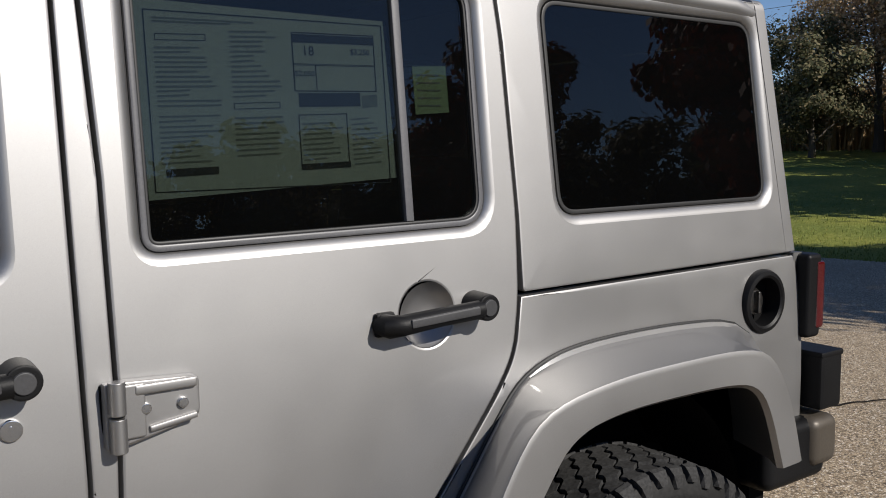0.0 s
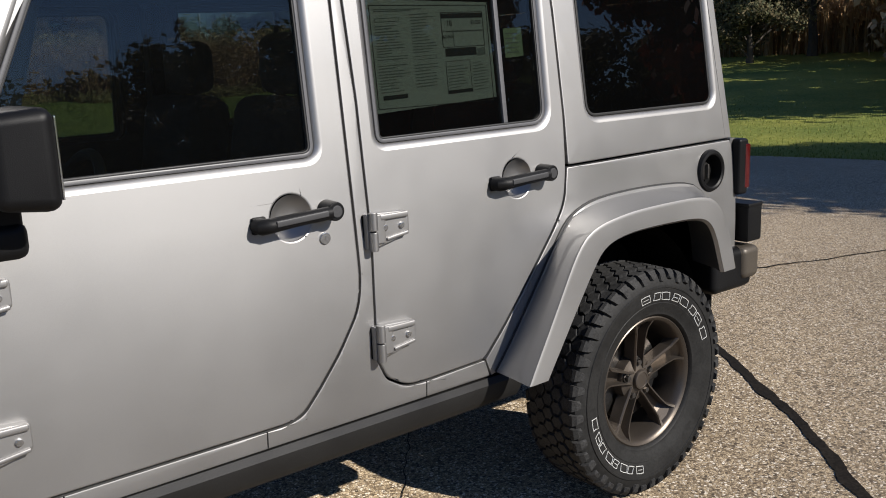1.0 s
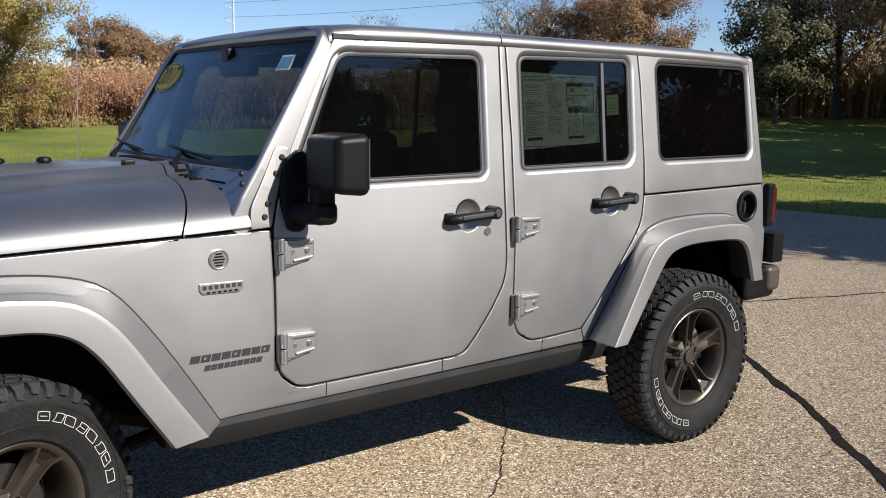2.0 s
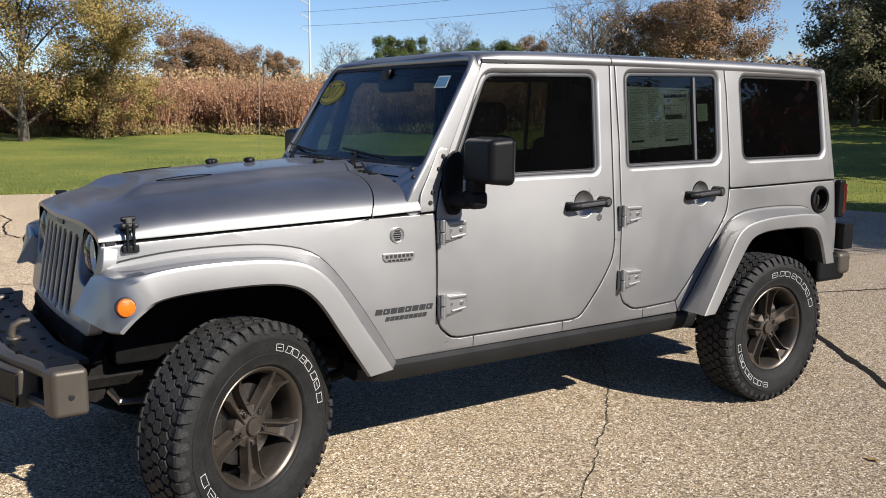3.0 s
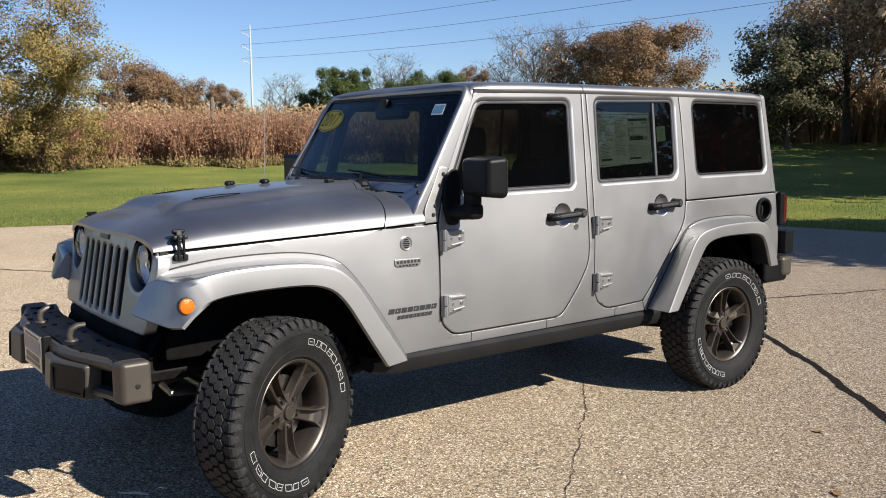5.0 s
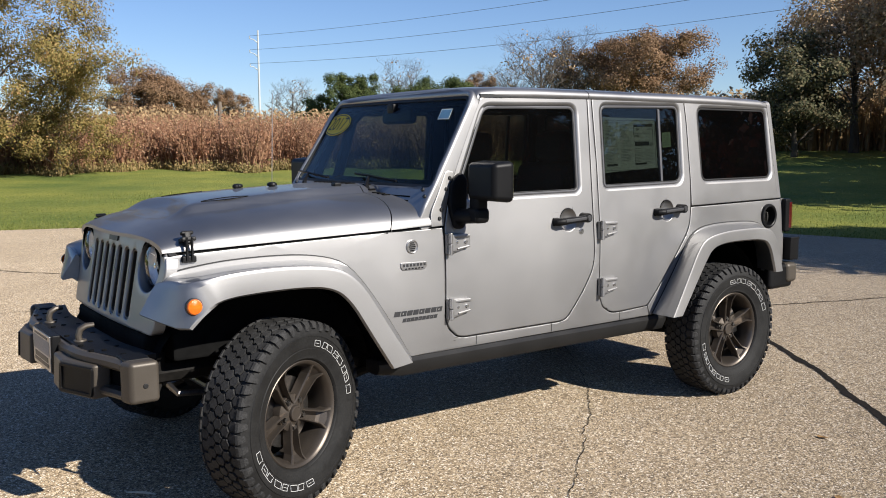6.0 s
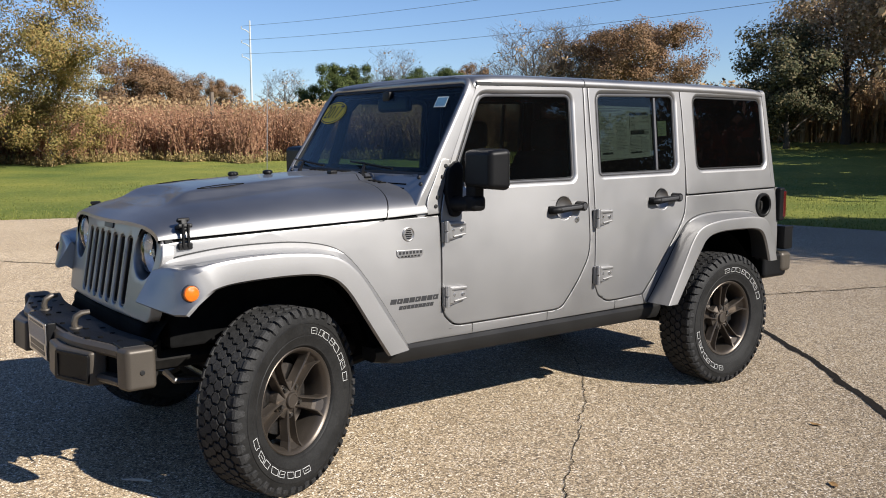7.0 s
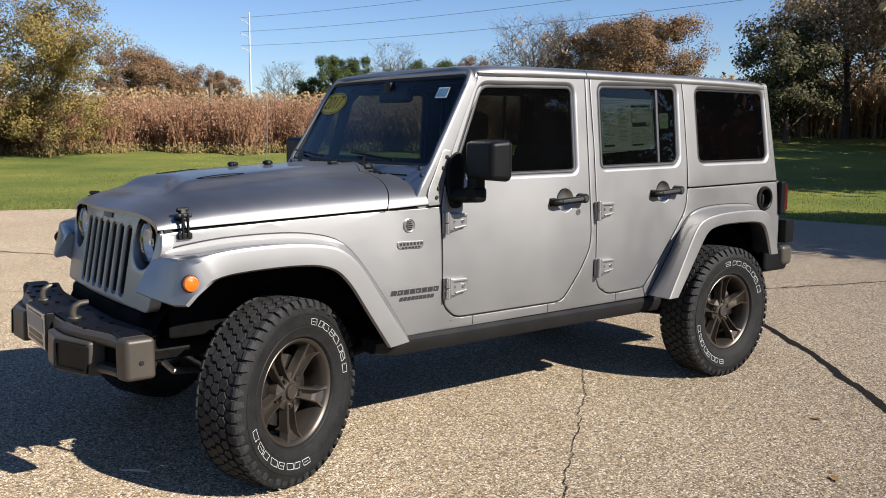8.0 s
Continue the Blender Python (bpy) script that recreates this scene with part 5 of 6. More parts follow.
def build_roof(car):
    def slab(name, xs, label):
        bm = bmesh.new()
        outer = [roof_ring(x, d, p) for x, d, p in xs]
        inner = [[v + Vector((0, 0.02 if v.y < -0.6 else (-0.02 if v.y > 0.6 else 0), -0.022)) for v in row] for row in outer]
        r = band(bm, outer)
        q = band(bm, inner)
        for a, b in ((r[0], q[0]), (r[-1], q[-1])):
            for k in range(len(a) - 1):
                bm.faces.new((a[k], a[k + 1], b[k + 1], b[k]))
        for e in (0, -1):
            for k in range(len(r) - 1):
                bm.faces.new((r[k][e], r[k + 1][e], q[k + 1][e], q[k][e]))
        return part(name, bm, PAINT, car, label, 40)
    slab("roof_panel", [(1.128, 0.032, 0.012), (1.15, 0.018, 0.006), (1.25, 0.008, 0.002), (1.5, 0.002, 0), (1.885, 0, 0)], "silver front roof panel")
    slab("hardtop_roof", [(1.891, 0, 0), (2.3, 0, 0), (2.69, 0, 0), (3.1, 0.003, 0), (3.44, 0.010, 0), (3.52, 0.022, 0.006), (3.557, 0.045, 0.02)], "silver hardtop roof")
    for s in (-1, 1):
        bm = panel([(1.14, 1.754), (2.69, 1.776), (2.69, 1.788), (1.14, 1.770)], [], on_flank(0.005), 0.03, 0, 0.3)
        part("roof_seal", flip(bm, s), SEAL, car)
    # tail
    bm = panel(rounded([(-0.70, 0.62), (0.70, 0.62), (0.735, 1.165), (-0.735, 1.165)]), [], lambda a, b, d: Vector((3.668 - d - 0.03 * max(0, b - 0.95), a, b)), 0.04, 0.006, 0.3)
    gate = part("tailgate", bm, PAINT, car, "silver tailgate")
    hole = rounded([(-0.56, 1.25, 0.05), (0.56, 1.25, 0.05), (0.53, 1.70, 0.05), (-0.53, 1.70, 0.05)])
    lean = lambda a, b, d: Vector((3.634 - 0.135 * (b - 1.17) - d, a, b))
    part("rear_frame", panel(rounded([(-0.732, 1.17), (0.732, 1.17), (0.678, 1.796, 0.03), (-0.678, 1.796, 0.03)]), [hole], lean, 0.04, 0.006, 0.3), PAINT, car)
    g = part("rear_glass", panel(inset(hole, 0.004), [], lambda a, b, d: lean(a, b, d + 0.01), 0.005, 0, 0.3), GLASS_DARK, car, "dark rear window")


def text_on(words, size, material, parent, place, squash=1.0, slant=0.0, name="lettering"):
    """Lettering laid on a surface by place(u, v)."""
    cu = bpy.data.curves.new("letters", "FONT")
    cu.body, cu.size, cu.align_x, cu.align_y, cu.shear = words, size, "CENTER", "CENTER", slant
    tmp = bpy.data.objects.new("letters", cu)
    scene.collection.objects.link(tmp)
    me = bpy.data.meshes.new_from_object(tmp.evaluated_get(bpy.context.evaluated_depsgraph_get()))
    bpy.data.objects.remove(tmp)
    bm = bmesh.new()
    bm.from_mesh(me)
    bpy.data.meshes.remove(me)
    for v in bm.verts:
        v.co = place(v.co.x * squash, v.co.y)
    return part(name, bm, material, parent, "", 0)

# ---- grille, lamps, bumpers ----
def on_grille(a, b, d):
    return Vector((-0.485 + 0.028 * (a / 0.61) ** 2 + 0.179 * (b - 0.93) + d, a, b))


def build_grille(car):
    outline = rounded([(-0.580, 0.745, 0.03), (-0.628, 1.050, 0.05), (-0.55, 1.118, 0.06), (-0.28, 1.136), (0, 1.142), (0.28, 1.136), (0.55, 1.118, 0.06), (0.628, 1.050, 0.05), (0.580, 0.745, 0.03)], 5)
    slots = [rounded([(y - 0.031, 0.776, 0.029), (y + 0.031, 0.776, 0.029), (y + 0.031, 1.078, 0.029), (y - 0.031, 1.078, 0.029)], 5) for y in [k * 0.0940 for k in range(-3, 4)]]
    eyes = [circle(sy * 0.455, 1.020, 0.106, 30, 0.108) for sy in (-1, 1)]
    g = part("grille", panel(outline, slots + eyes, on_grille, 0.05, 0.007, 0.14), PAINT, car, "silver grille with seven upright slots", 45)
    # black strip in the gap under the hood nose stands in for its shade
    edge_top = [q for q in inset(outline, -0.010) if q[1] > 1.07] + [q for q in inset(outline, 0.012) if q[1] > 1.06][::-1]
    part("hood_seal", panel(edge_top, [], lambda a, b, d: on_grille(a, b, d + 0.012), 0.03, 0, 0.3), SEAL, g)
    for sl in slots:
        part("grille_slot", panel(inset(sl, 0.001), [inset(sl, 0.009)], lambda a, b, d: on_grille(a, b, d + 0.006), 0.05, 0.003, 0.5), BRONZE, g, "bronze slot liner")
    for k in range(-3, 4):
        bm = bmesh.new()
        y = k * 0.0940
        for j in range(11):
            z = 0.79 + 0.027 * j
            p = on_grille(y, z, 0.045)
            box(bm, (p.x, y - 0.022, z - 0.003), (p.x + 0.006, y + 0.022, z + 0.003))
        part("slot_mesh", bm, PLASTIC, g)
    bm = panel(inset(outline, 0.02), [circle(sy * 0.455, 1.020, 0.100, 20) for sy in (-1, 1)], lambda a, b, d: on_grille(a, b, d + 0.062), 0.01, 0, 0.4)
    part("radiator_backing", bm, DARK, g)
    bm = panel(rounded([(-0.062, 1.094, 0.01), (0.062, 1.094, 0.01), (0.062, 1.124, 0.01), (-0.062, 1.124, 0.01)]), [], lambda a, b, d: on_grille(a, b, d - 0.006), 0.008, 0.002, 0.5)
    part("emblem", bm, DECAL, g, "small dark emblem bar")
    for sy in (-1, 1):
        c = on_grille(sy * 0.455, 1.020, 0.022)
        bm = bmesh.new()

        def turned(profile, seg=36):
            bm = bmesh.new()
            lathe(bm, profile, (0, 0, 0), seg)
            for v in bm.verts:
                v.co = Vector((c.x + v.co.y, c.y + v.co.x, c.z + v.co.z))
            return bm
        lamp = part("headlamp", turned([(0.108, -0.016), (0.110, 0.030), (0.100, 0.045), (0.092, 0.050), (0.0, 0.055)]), DARK, g, "round headlamp bowl")
        part("lamp_bezel", turned([(0.098, 0.045), (0.096, 0.004), (0.091, -0.006), (0.086, 0.004), (0.086, 0.03)]), PLASTIC, g)
        part("reflector", turned([(0.086, 0.006), (0.075, 0.022), (0.05, 0.036), (0.02, 0.042), (0.0, 0.042)]), MIRROR, g, "bright headlamp reflector")
        part("bulb_cap", turned([(0.0, 0.000), (0.014, 0.004), (0.017, 0.020), (0.017, 0.04)], 16), CHROME, g)
        lens = part("headlamp_lens", turned([(0.087, 0.004), (0.080, -0.010), (0.055, -0.022), (0.028, -0.028), (0.0, -0.030)]), GLASS_LAMP, g, "clear domed headlamp lens")
        lens.visible_shadow = False


def bumper_run(y):
    """Front and rear line of the bumper beam in plan at y: straight amid, swept back to the ends."""
    k = smooth01((abs(y) - 0.34) / 0.46)
    return -0.758 + 0.100 * k, -0.610 + 0.055 * k


def beam_between(ys, z0, z1, deep=None, c=0.012):
    """A bar along the bumper's line from z0 to z1, its edges broken."""
    bm = bmesh.new()
    rows = []
    for y in ys:
        f, r = bumper_run(y)
        r = f + deep if deep else r
        rows.append([(f + c, y, z0), (f, y, z0 + c), (f, y, z1 - c), (f + c, y, z1), (r - c, y, z1), (r, y, z1 - c), (r, y, z0 + c), (r - c, y, z0)])
    b = band(bm, rows, True)
    bm.faces.new(b[0][::-1])
    bm.faces.new(b[-1])
    return bm


def build_front_bumper(car):
    steps = lambda a, b, n: [a + (b - a) * k / n for k in range(n + 1)]
    beam = part("front_bumper", beam_between(steps(-0.36, 0.36, 8), 0.545, 0.690), BUMPER, car, "bronze-grey steel front bumper", 40)
    # dark top plate, narrower towards the ends
    bm = bmesh.new()
    rows = []
    for y in steps(-0.70, 0.70, 28):
        f, r = bumper_run(y)
        f, r = f + 0.030, r + 0.045
        rows.append([(f, y, 0.684), (f, y, 0.699), (r, y, 0.703), (r, y, 0.684)])
    b = band(bm, rows, True)
    bm.faces.new(b[0][::-1])
    bm.faces.new(b[-1])
    plate = part("step_plate", bm, PLASTIC, beam, "dark steel top plate with holes")
    for sy in (-1, 1):
        side = lambda ys: [sy * y for y in ys]
        part("upper_bar", beam_between(side(steps(0.30, 0.72, 14)), 0.650, 0.697, 0.055, 0.014), BUMPER, beam, "bronze-grey upper bumper bar", 40)
        part("lower_bar", beam_between(side(steps(0.30, 0.72, 14)), 0.538, 0.572, 0.070, 0.012), BUMPER, beam, "bronze-grey lower bumper bar", 40)
        # rounded end cap
        bm = bmesh.new()
        box(bm, (-0.668, sy * 0.780 - 0.038, 0.540), (-0.545, sy * 0.780 + 0.038, 0.703), 0.018, 4)
        for v in bm.verts:
            v.co.x += 0.28 * (abs(v.co.y) - 0.780) * (1 if v.co.x < -0.6 else 0.2)
        cap = part("end_cap", bm, BUMPER, beam, "rounded bronze-grey bumper end", 45)
        for x, z, r in ((-0.600, 0.610, 0.011),):
            bm = bmesh.new()
            cyl(bm, (x, sy * 0.812, z), (x, sy * 0.8215, z), r, r * 0.9, 12, 0.002)
            part("bolt", bm, SEAL, cap)
        # dark inside of the opening between the bars
        bm = beam_between(side(steps(0.34, 0.74, 10)), 0.560, 0.665, 0.050, 0.004)
        for v in bm.verts:
            v.co.x += 0.060
        part("bumper_recess", bm, DARK, beam, "dark bumper opening")
        # fog lamp pod standing proud, its outer cheek cut back round the lamp
        plan = [(-0.690, 0.205), (-0.806, 0.215), (-0.818, 0.375), (-0.742, 0.575), (-0.670, 0.575)]
        bm = bmesh.new()
        low = [bm.verts.new((x + 0.010, sy * y, 0.522)) for x, y in plan]
        top = [bm.verts.new((x + 0.016, sy * y, 0.660)) for x, y in plan]
        bm.faces.new(low)
        bm.faces.new(top[::-1])
        for i in range(5):
            bm.faces.new((low[i - 1], low[i], top[i], top[i - 1]))
        bmesh.ops.recalc_face_normals(bm, faces=bm.faces[:])
        bmesh.ops.bevel(bm, geom=bm.edges[:], offset=0.012, segments=3, affect="EDGES", profile=0.5)
        pod = part("lamp_pod", bm, BUMPER, beam, "boxy fog lamp housing", 45)

        def on_cut(a, b, d):
            g = Vector((-0.806, 0.375, 0)).lerp(Vector((-0.730, 0.575, 0)), a) + Vector((-0.935, 0.355, 0)) * (0.010 - d) + Vector((0.006 * (b - 0.530) / 0.125, 0, 0))
            return Vector((g.x, sy * g.y, b))
        part("lamp_bezel", panel(rounded([(0.02, 0.533, 0.022), (0.99, 0.533, 0.022), (0.99, 0.648, 0.022), (0.02, 0.648, 0.022)], 4), [rounded([(0.08, 0.545, 0.016), (0.93, 0.545, 0.016), (0.93, 0.636, 0.016), (0.08, 0.636, 0.016)], 4)], on_cut, 0.012, 0.001, 2.0), PLASTIC, pod, "black fog lamp bezel", 45)
        part("fog_lamp", panel(rounded([(0.08, 0.545, 0.016), (0.93, 0.545, 0.016), (0.93, 0.636, 0.016), (0.08, 0.636, 0.016)], 4), [], lambda a, b, d: on_cut(a, b, d + 0.006), 0.004, 0.0, 2.0), PLASTIC, pod)
        for x, y in ((-0.705, 0.48), (-0.66, 0.50), (-0.60, 0.46), (-0.715, 0.36), (-0.66, 0.30), (-0.60, 0.33), (-0.71, 0.12), (-0.66, 0.14), (-0.60, 0.12), (-0.62, 0.62), (-0.59, 0.67)):
            bm = bmesh.new()
            cyl(bm, (x, sy * y, 0.692), (x, sy * y, 0.7035), 0.011, None, 12)
            part("plate_hole", bm, DARK, plate)
        # tow hook
        bm = bmesh.new()
        tube(bm, [(-0.690, sy * 0.256, 0.690), (-0.696, sy * 0.256, 0.722), (-0.688, sy * 0.256, 0.748), (-0.664, sy * 0.258, 0.762), (-0.632, sy * 0.260, 0.764)], [0.015, 0.014, 0.014, 0.013, 0.010], 10)
        cyl(bm, (-0.690, sy * 0.256, 0.690), (-0.690, sy * 0.256, 0.707), 0.030, 0.026, 16, 0.003)
        part("tow_hook", bm, BUMPER, beam, "curved bronze-grey tow hook")
        # cheek standing up at the outer end of the plate, and the frame horn behind
        bm = bmesh.new()
        box(bm, (-0.655, sy * 0.70 - 0.06, 0.690), (-0.560, sy * 0.70 + 0.06, 0.706), 0.006)
        part("end_plate", bm, PLASTIC, beam)
        bm = bmesh.new()
        box(bm, (-0.62, sy * 0.42 - 0.05, 0.55), (-0.40, sy * 0.42 + 0.05, 0.65), 0.01)
        part("bumper_bracket", bm, UNDER, beam)
    # plate in its holder, amid the beam
    bm = bmesh.new()
    box(bm, (-0.784, -0.165, 0.545), (-0.745, 0.165, 0.716), 0.008)
    holder = part("plate_holder", bm, PLASTIC, beam, "black number plate holder")
    bm = bmesh.new()
    box(bm, (-0.790, -0.152, 0.553), (-0.783, 0.152, 0.709), 0.002)
    part("front_plate", bm, BADGE, holder, "grey dealer plate with dark bars")
    for z0, z1, y0, y1 in ((0.590, 0.612, -0.115, 0.115), (0.568, 0.584, -0.125, 0.125), (0.690, 0.699, -0.115, 0.115)):
        bm = bmesh.new()
        box(bm, (-0.7915, y0, z0), (-0.7895, y1, z1))
        part("plate_bar", bm, DECAL, holder)
    bm = bmesh.new()
    box(bm, (-0.7912, -0.140, 0.622), (-0.7894, 0.140, 0.684))
    part("plate_field", bm, PLATE, holder)
    # dark apron below the grille
    bm = bmesh.new()
    box(bm, (-0.500, -0.52, 0.62), (-0.42, 0.52, 0.740), 0.03, 3)
    part("apron", bm, DARK, car)


def build_rear(car):
    for s in (-1, 1):
        bm = bmesh.new()
        box(bm, (3.638, -0.770, 0.945), (3.698, -0.640, 1.162), 0.012, 3)
        lamp = part("tail_lamp", flip(bm, s), PLASTIC, car, "black tail lamp housing")
        bm = bmesh.new()
        box(bm, (3.672, -0.774, 0.968), (3.706, -0.655, 1.142), 0.008, 2)
        part("tail_lens", flip(bm, s), RED, lamp, "red tail lamp lens")
        bm = bmesh.new()
        box(bm, (3.46, -0.790, 0.575), (3.72, -0.45, 0.740), 0.03, 3)
        part("bumper_cap", flip(bm, s), PLASTIC, car, "black rear bumper end")
        bm = bmesh.new()
        box(bm, (3.630, -0.805, 0.610), (3.745, -0.60, 0.742), 0.028, 3)
        part("bumper_tip", flip(bm, s), BUMPER, car, "bronze-grey rear bumper corner")
    bm = bmesh.new()
    box(bm, (3.64, -0.60, 0.56), (3.77, 0.60, 0.70), 0.02)
    part("rear_bumper", bm, BUMPER, car, "bronze-grey rear bumper")
    bm = bmesh.new()
    box(bm, (3.668, -0.796, 0.755), (3.765, -0.47, 0.905), 0.012, 2)
    br = part("plate_bracket", bm, PLASTIC, car, "black rear plate bracket")
    bm = bmesh.new()
    box(bm, (3.762, -0.778, 0.760), (3.770, -0.48, 0.900), 0.003)
    part("rear_plate", bm, PAPER, br)
    bm = bmesh.new()
    box(bm, (3.667, -0.797, 0.893), (3.766, -0.469, 0.909), 0.005)
    part("bracket_lip", bm, PLASTIC, br)


# ---- wheels ----
TYRE = [(0.230, -0.082), (0.236, -0.101), (0.243, -0.108), (0.252, -0.109), (0.256, -0.1115), (0.284, -0.1195), (0.286, -0.1175), (0.300, -0.1215), (0.334, -0.1245), (0.338, -0.1245), (0.339, -0.1270), (0.344, -0.1270), (0.346, -0.1235), (0.364, -0.1195), (0.384, -0.110), (0.392, -0.095), (0.3925, -0.05), (0.393, 0.0)]


def tyre_y(r):
    for (a, ya), (b, yb) in zip(TYRE, TYRE[1:]):
        if a <= r <= b:
            return ya + (yb - ya) * (r - a) / (b - a)
    return -0.09


def build_wheel(car):
    """One wheel about the origin, its face towards -y."""
    bm = bmesh.new()
    lathe(bm, [(0.222, 0.085), (0.205, 0.080), (0.200, 0.0), (0.204, -0.055), (0.214, -0.080), (0.221, -0.088), (0.229, -0.092), (0.2335, -0.089), (0.2335, -0.078), (0.2335, 0.08), (0.222, 0.085)], (0, 0, 0), 64)
    lathe(bm, [(0.0, -0.055), (0.040, -0.055), (0.060, -0.046), (0.080, -0.040), (0.084, -0.030), (0.084, -0.005), (0.0, -0.005)], (0, 0, 0), 40)
    wheel = part("wheel", bm, BRONZE, car, "bronze alloy wheel with white-lettered off-road tyre", 35)
    # five forked spokes: a sunken web between two raised ridges, spreading into a foot at the rim
    for k in range(5):
        a = radians(268 + 72 * k)
        m = Matrix.Rotation(-a, 4, "Y")
        bm = bmesh.new()
        stations = [(0.036, 0.0240, -0.056), (0.070, 0.0225, -0.058), (0.110, 0.0250, -0.061), (0.150, 0.0275, -0.066), (0.176, 0.0300, -0.071), (0.190, 0.0360, -0.074), (0.206, 0.0470, -0.081), (0.222, 0.0580, -0.088)]
        rows = []
        for r, o, f in stations:
            t = 0.0055 if r < 0.18 else 0.0055 + (r - 0.18) * 0.20
            web = f + (0.034 if r < 0.18 else 0.034 * (0.224 - r) / 0.044)
            back = f + 0.046
            rows.append([Vector((r, back, -o - 0.004)), Vector((r, f + 0.005, -o - 0.002)), Vector((r, f, -o + 0.001)), Vector((r, f, -o + t)), Vector((r, web, -o + t + 0.003)),
                         Vector((r, web, o - t - 0.003)), Vector((r, f, o - t)), Vector((r, f, o - 0.001)), Vector((r, f + 0.005, o + 0.002)), Vector((r, back, o + 0.004))])
        b = band(bm, [[m @ p for p in row] for row in rows], True)
        bm.faces.new(b[0])
        bm.faces.new(b[-1][::-1])
        part("forked_spoke", bm, BRONZE, wheel, "", 12)
    bm = bmesh.new()
    lathe(bm, TYRE + [(r, -y) for r, y in TYRE[-2::-1]], (0, 0, 0), 72, True)
    part("tyre", bm, RUBBER, wheel, "black all-terrain tyre", 30)
    bm = bmesh.new()
    # tread: five staggered rows of notched six-sided blocks, and shoulder lugs
    rng = random.Random(9)
    count = 50
    pitch = math.tau / count
    for row, v0 in enumerate((-0.078, -0.039, 0.0, 0.039, 0.078)):
        for k in range(count):
            a0 = (k + (0.5 if row % 2 else 0.0) + rng.uniform(-0.05, 0.05)) * pitch
            hw, hl = 0.0182 + 0.0016 * rng.random(), pitch * 0.5
            ring = [(-1.20, 0.02), (-0.86, 0.42), (-0.60, 0.80), (-0.05, 0.66), (0.56, 0.86), (0.84, 0.40), (1.20, -0.02), (0.86, -0.40), (0.60, -0.82), (0.05, -0.68), (-0.56, -0.86), (-0.84, -0.42)]
            if (k + row) % 2:
                ring = [(-p, q) for p, q in ring][::-1]
            crown_r = 0.4055 - 0.10 * v0 * v0 / 0.09
            top = [bm.verts.new((crown_r * math.cos(a0 + q * hl), v0 + p * hw, crown_r * math.sin(a0 + q * hl))) for p, q in ring]
            low = [bm.verts.new((0.392 * math.cos(a0 + q * hl * 1.04), v0 + p * hw * 1.05, 0.392 * math.sin(a0 + q * hl * 1.04))) for p, q in ring]
            bm.faces.new(top)
            for i in range(12):
                bm.faces.new((top[i - 1], top[i], low[i], low[i - 1]))
    for sd in (-1, 1):
        for k in range(count):
            a0 = (k + (0.3 if sd > 0 else 0)) * pitch
            long = k % 2 == 0
            da = pitch * 0.37
            rows = []
            for r, y in ((0.390, 0.094), (0.4035, 0.098), (0.4005, 0.110), (0.388, 0.1215), (0.362 if long else 0.373, 0.1275), (0.360 if long else 0.371, 0.117)):
                w = da * (1.0 if y < 0.112 else (0.8 if y < 0.122 else 0.45))
                rows.append([(r * math.cos(a0 + q * w), sd * y, r * math.sin(a0 + q * w)) for q in (-1, 1)])
            b = band(bm, rows)
            for e in (0, 1):
                bm.faces.new([x[e] for x in b])
    tagged(part("tread", bm, TREAD, wheel, "chunky tread blocks", 0), kind="stuff")
    # raised outlined bars where the maker's lettering stands
    widths = (1.15, 1.0, 0.95, 1.1, 0.9, 1.0, 0.85, 1.05)
    for mid, span in ((40, 74), (236, 86)):
        edge = mid - span / 2
        for j, wide in enumerate(widths):
            step = span * wide / sum(widths)
            c, w = radians(edge + step / 2), radians(step * 0.40)
            edge += step
            r0, r1, t = 0.296, 0.322, 0.0017
            ta = t / 0.31
            lean = radians(1.2 if j % 2 else -0.6)
            pt = lambda a, r, d: Vector((r * math.cos(a), tyre_y(r) - d, r * math.sin(a)))
            outer = [(c - w, r0), (c, r0 - 0.001), (c + w, r0), (c + w * 0.85 + lean, (r0 + r1) / 2), (c + w * 0.9 + lean, r1), (c + lean, r1 + 0.001), (c - w * 0.9 + lean, r1), (c - w * 0.95 + lean / 2, (r0 + r1) / 2)]
            cm = [c + lean / 2, (r0 + r1) / 2]
            inner = [(a + (ta if a < cm[0] else -ta) * (abs(a - cm[0]) > ta), r + (t if r < cm[1] - 0.005 else (-t if r > cm[1] + 0.005 else 0))) for a, r in outer]
            bm = bmesh.new()
            band(bm, [[pt(a, r, -0.001) for a, r in outer], [pt(a, r, 0.0014) for a, r in outer], [pt(a, r, 0.0014) for a, r in inner], [pt(a, r, -0.001) for a, r in inner]], True)
            if j % 3 == 1:
                q = [(cm[0] - w * 0.5, cm[1] - t * 0.5), (cm[0] + w * 0.6, cm[1] - t * 0.5), (cm[0] + w * 0.6, cm[1] + t * 0.5), (cm[0] - w * 0.5, cm[1] + t * 0.5)]
                bm.faces.new([bm.verts.new(pt(a, r, 0.0014)) for a, r in q])
            part("tyre_bar", bm, WHITE, wheel, "", 0)
    bm = bmesh.new()
    lathe(bm, [(0.0, -0.066), (0.026, -0.066), (0.0275, -0.068), (0.033, -0.067), (0.036, -0.062), (0.037, -0.040)], (0, 0, 0), 28)
    part("centre_cap", bm, BRONZE, wheel)
    bm = bmesh.new()
    lathe(bm, [(0.155, 0.012), (0.155, -0.004), (0.075, -0.004), (0.075, 0.03)], (0, 0, 0), 48)
    part("brake_disc", bm, STEEL, wheel, "bright brake disc")
    bm = bmesh.new()
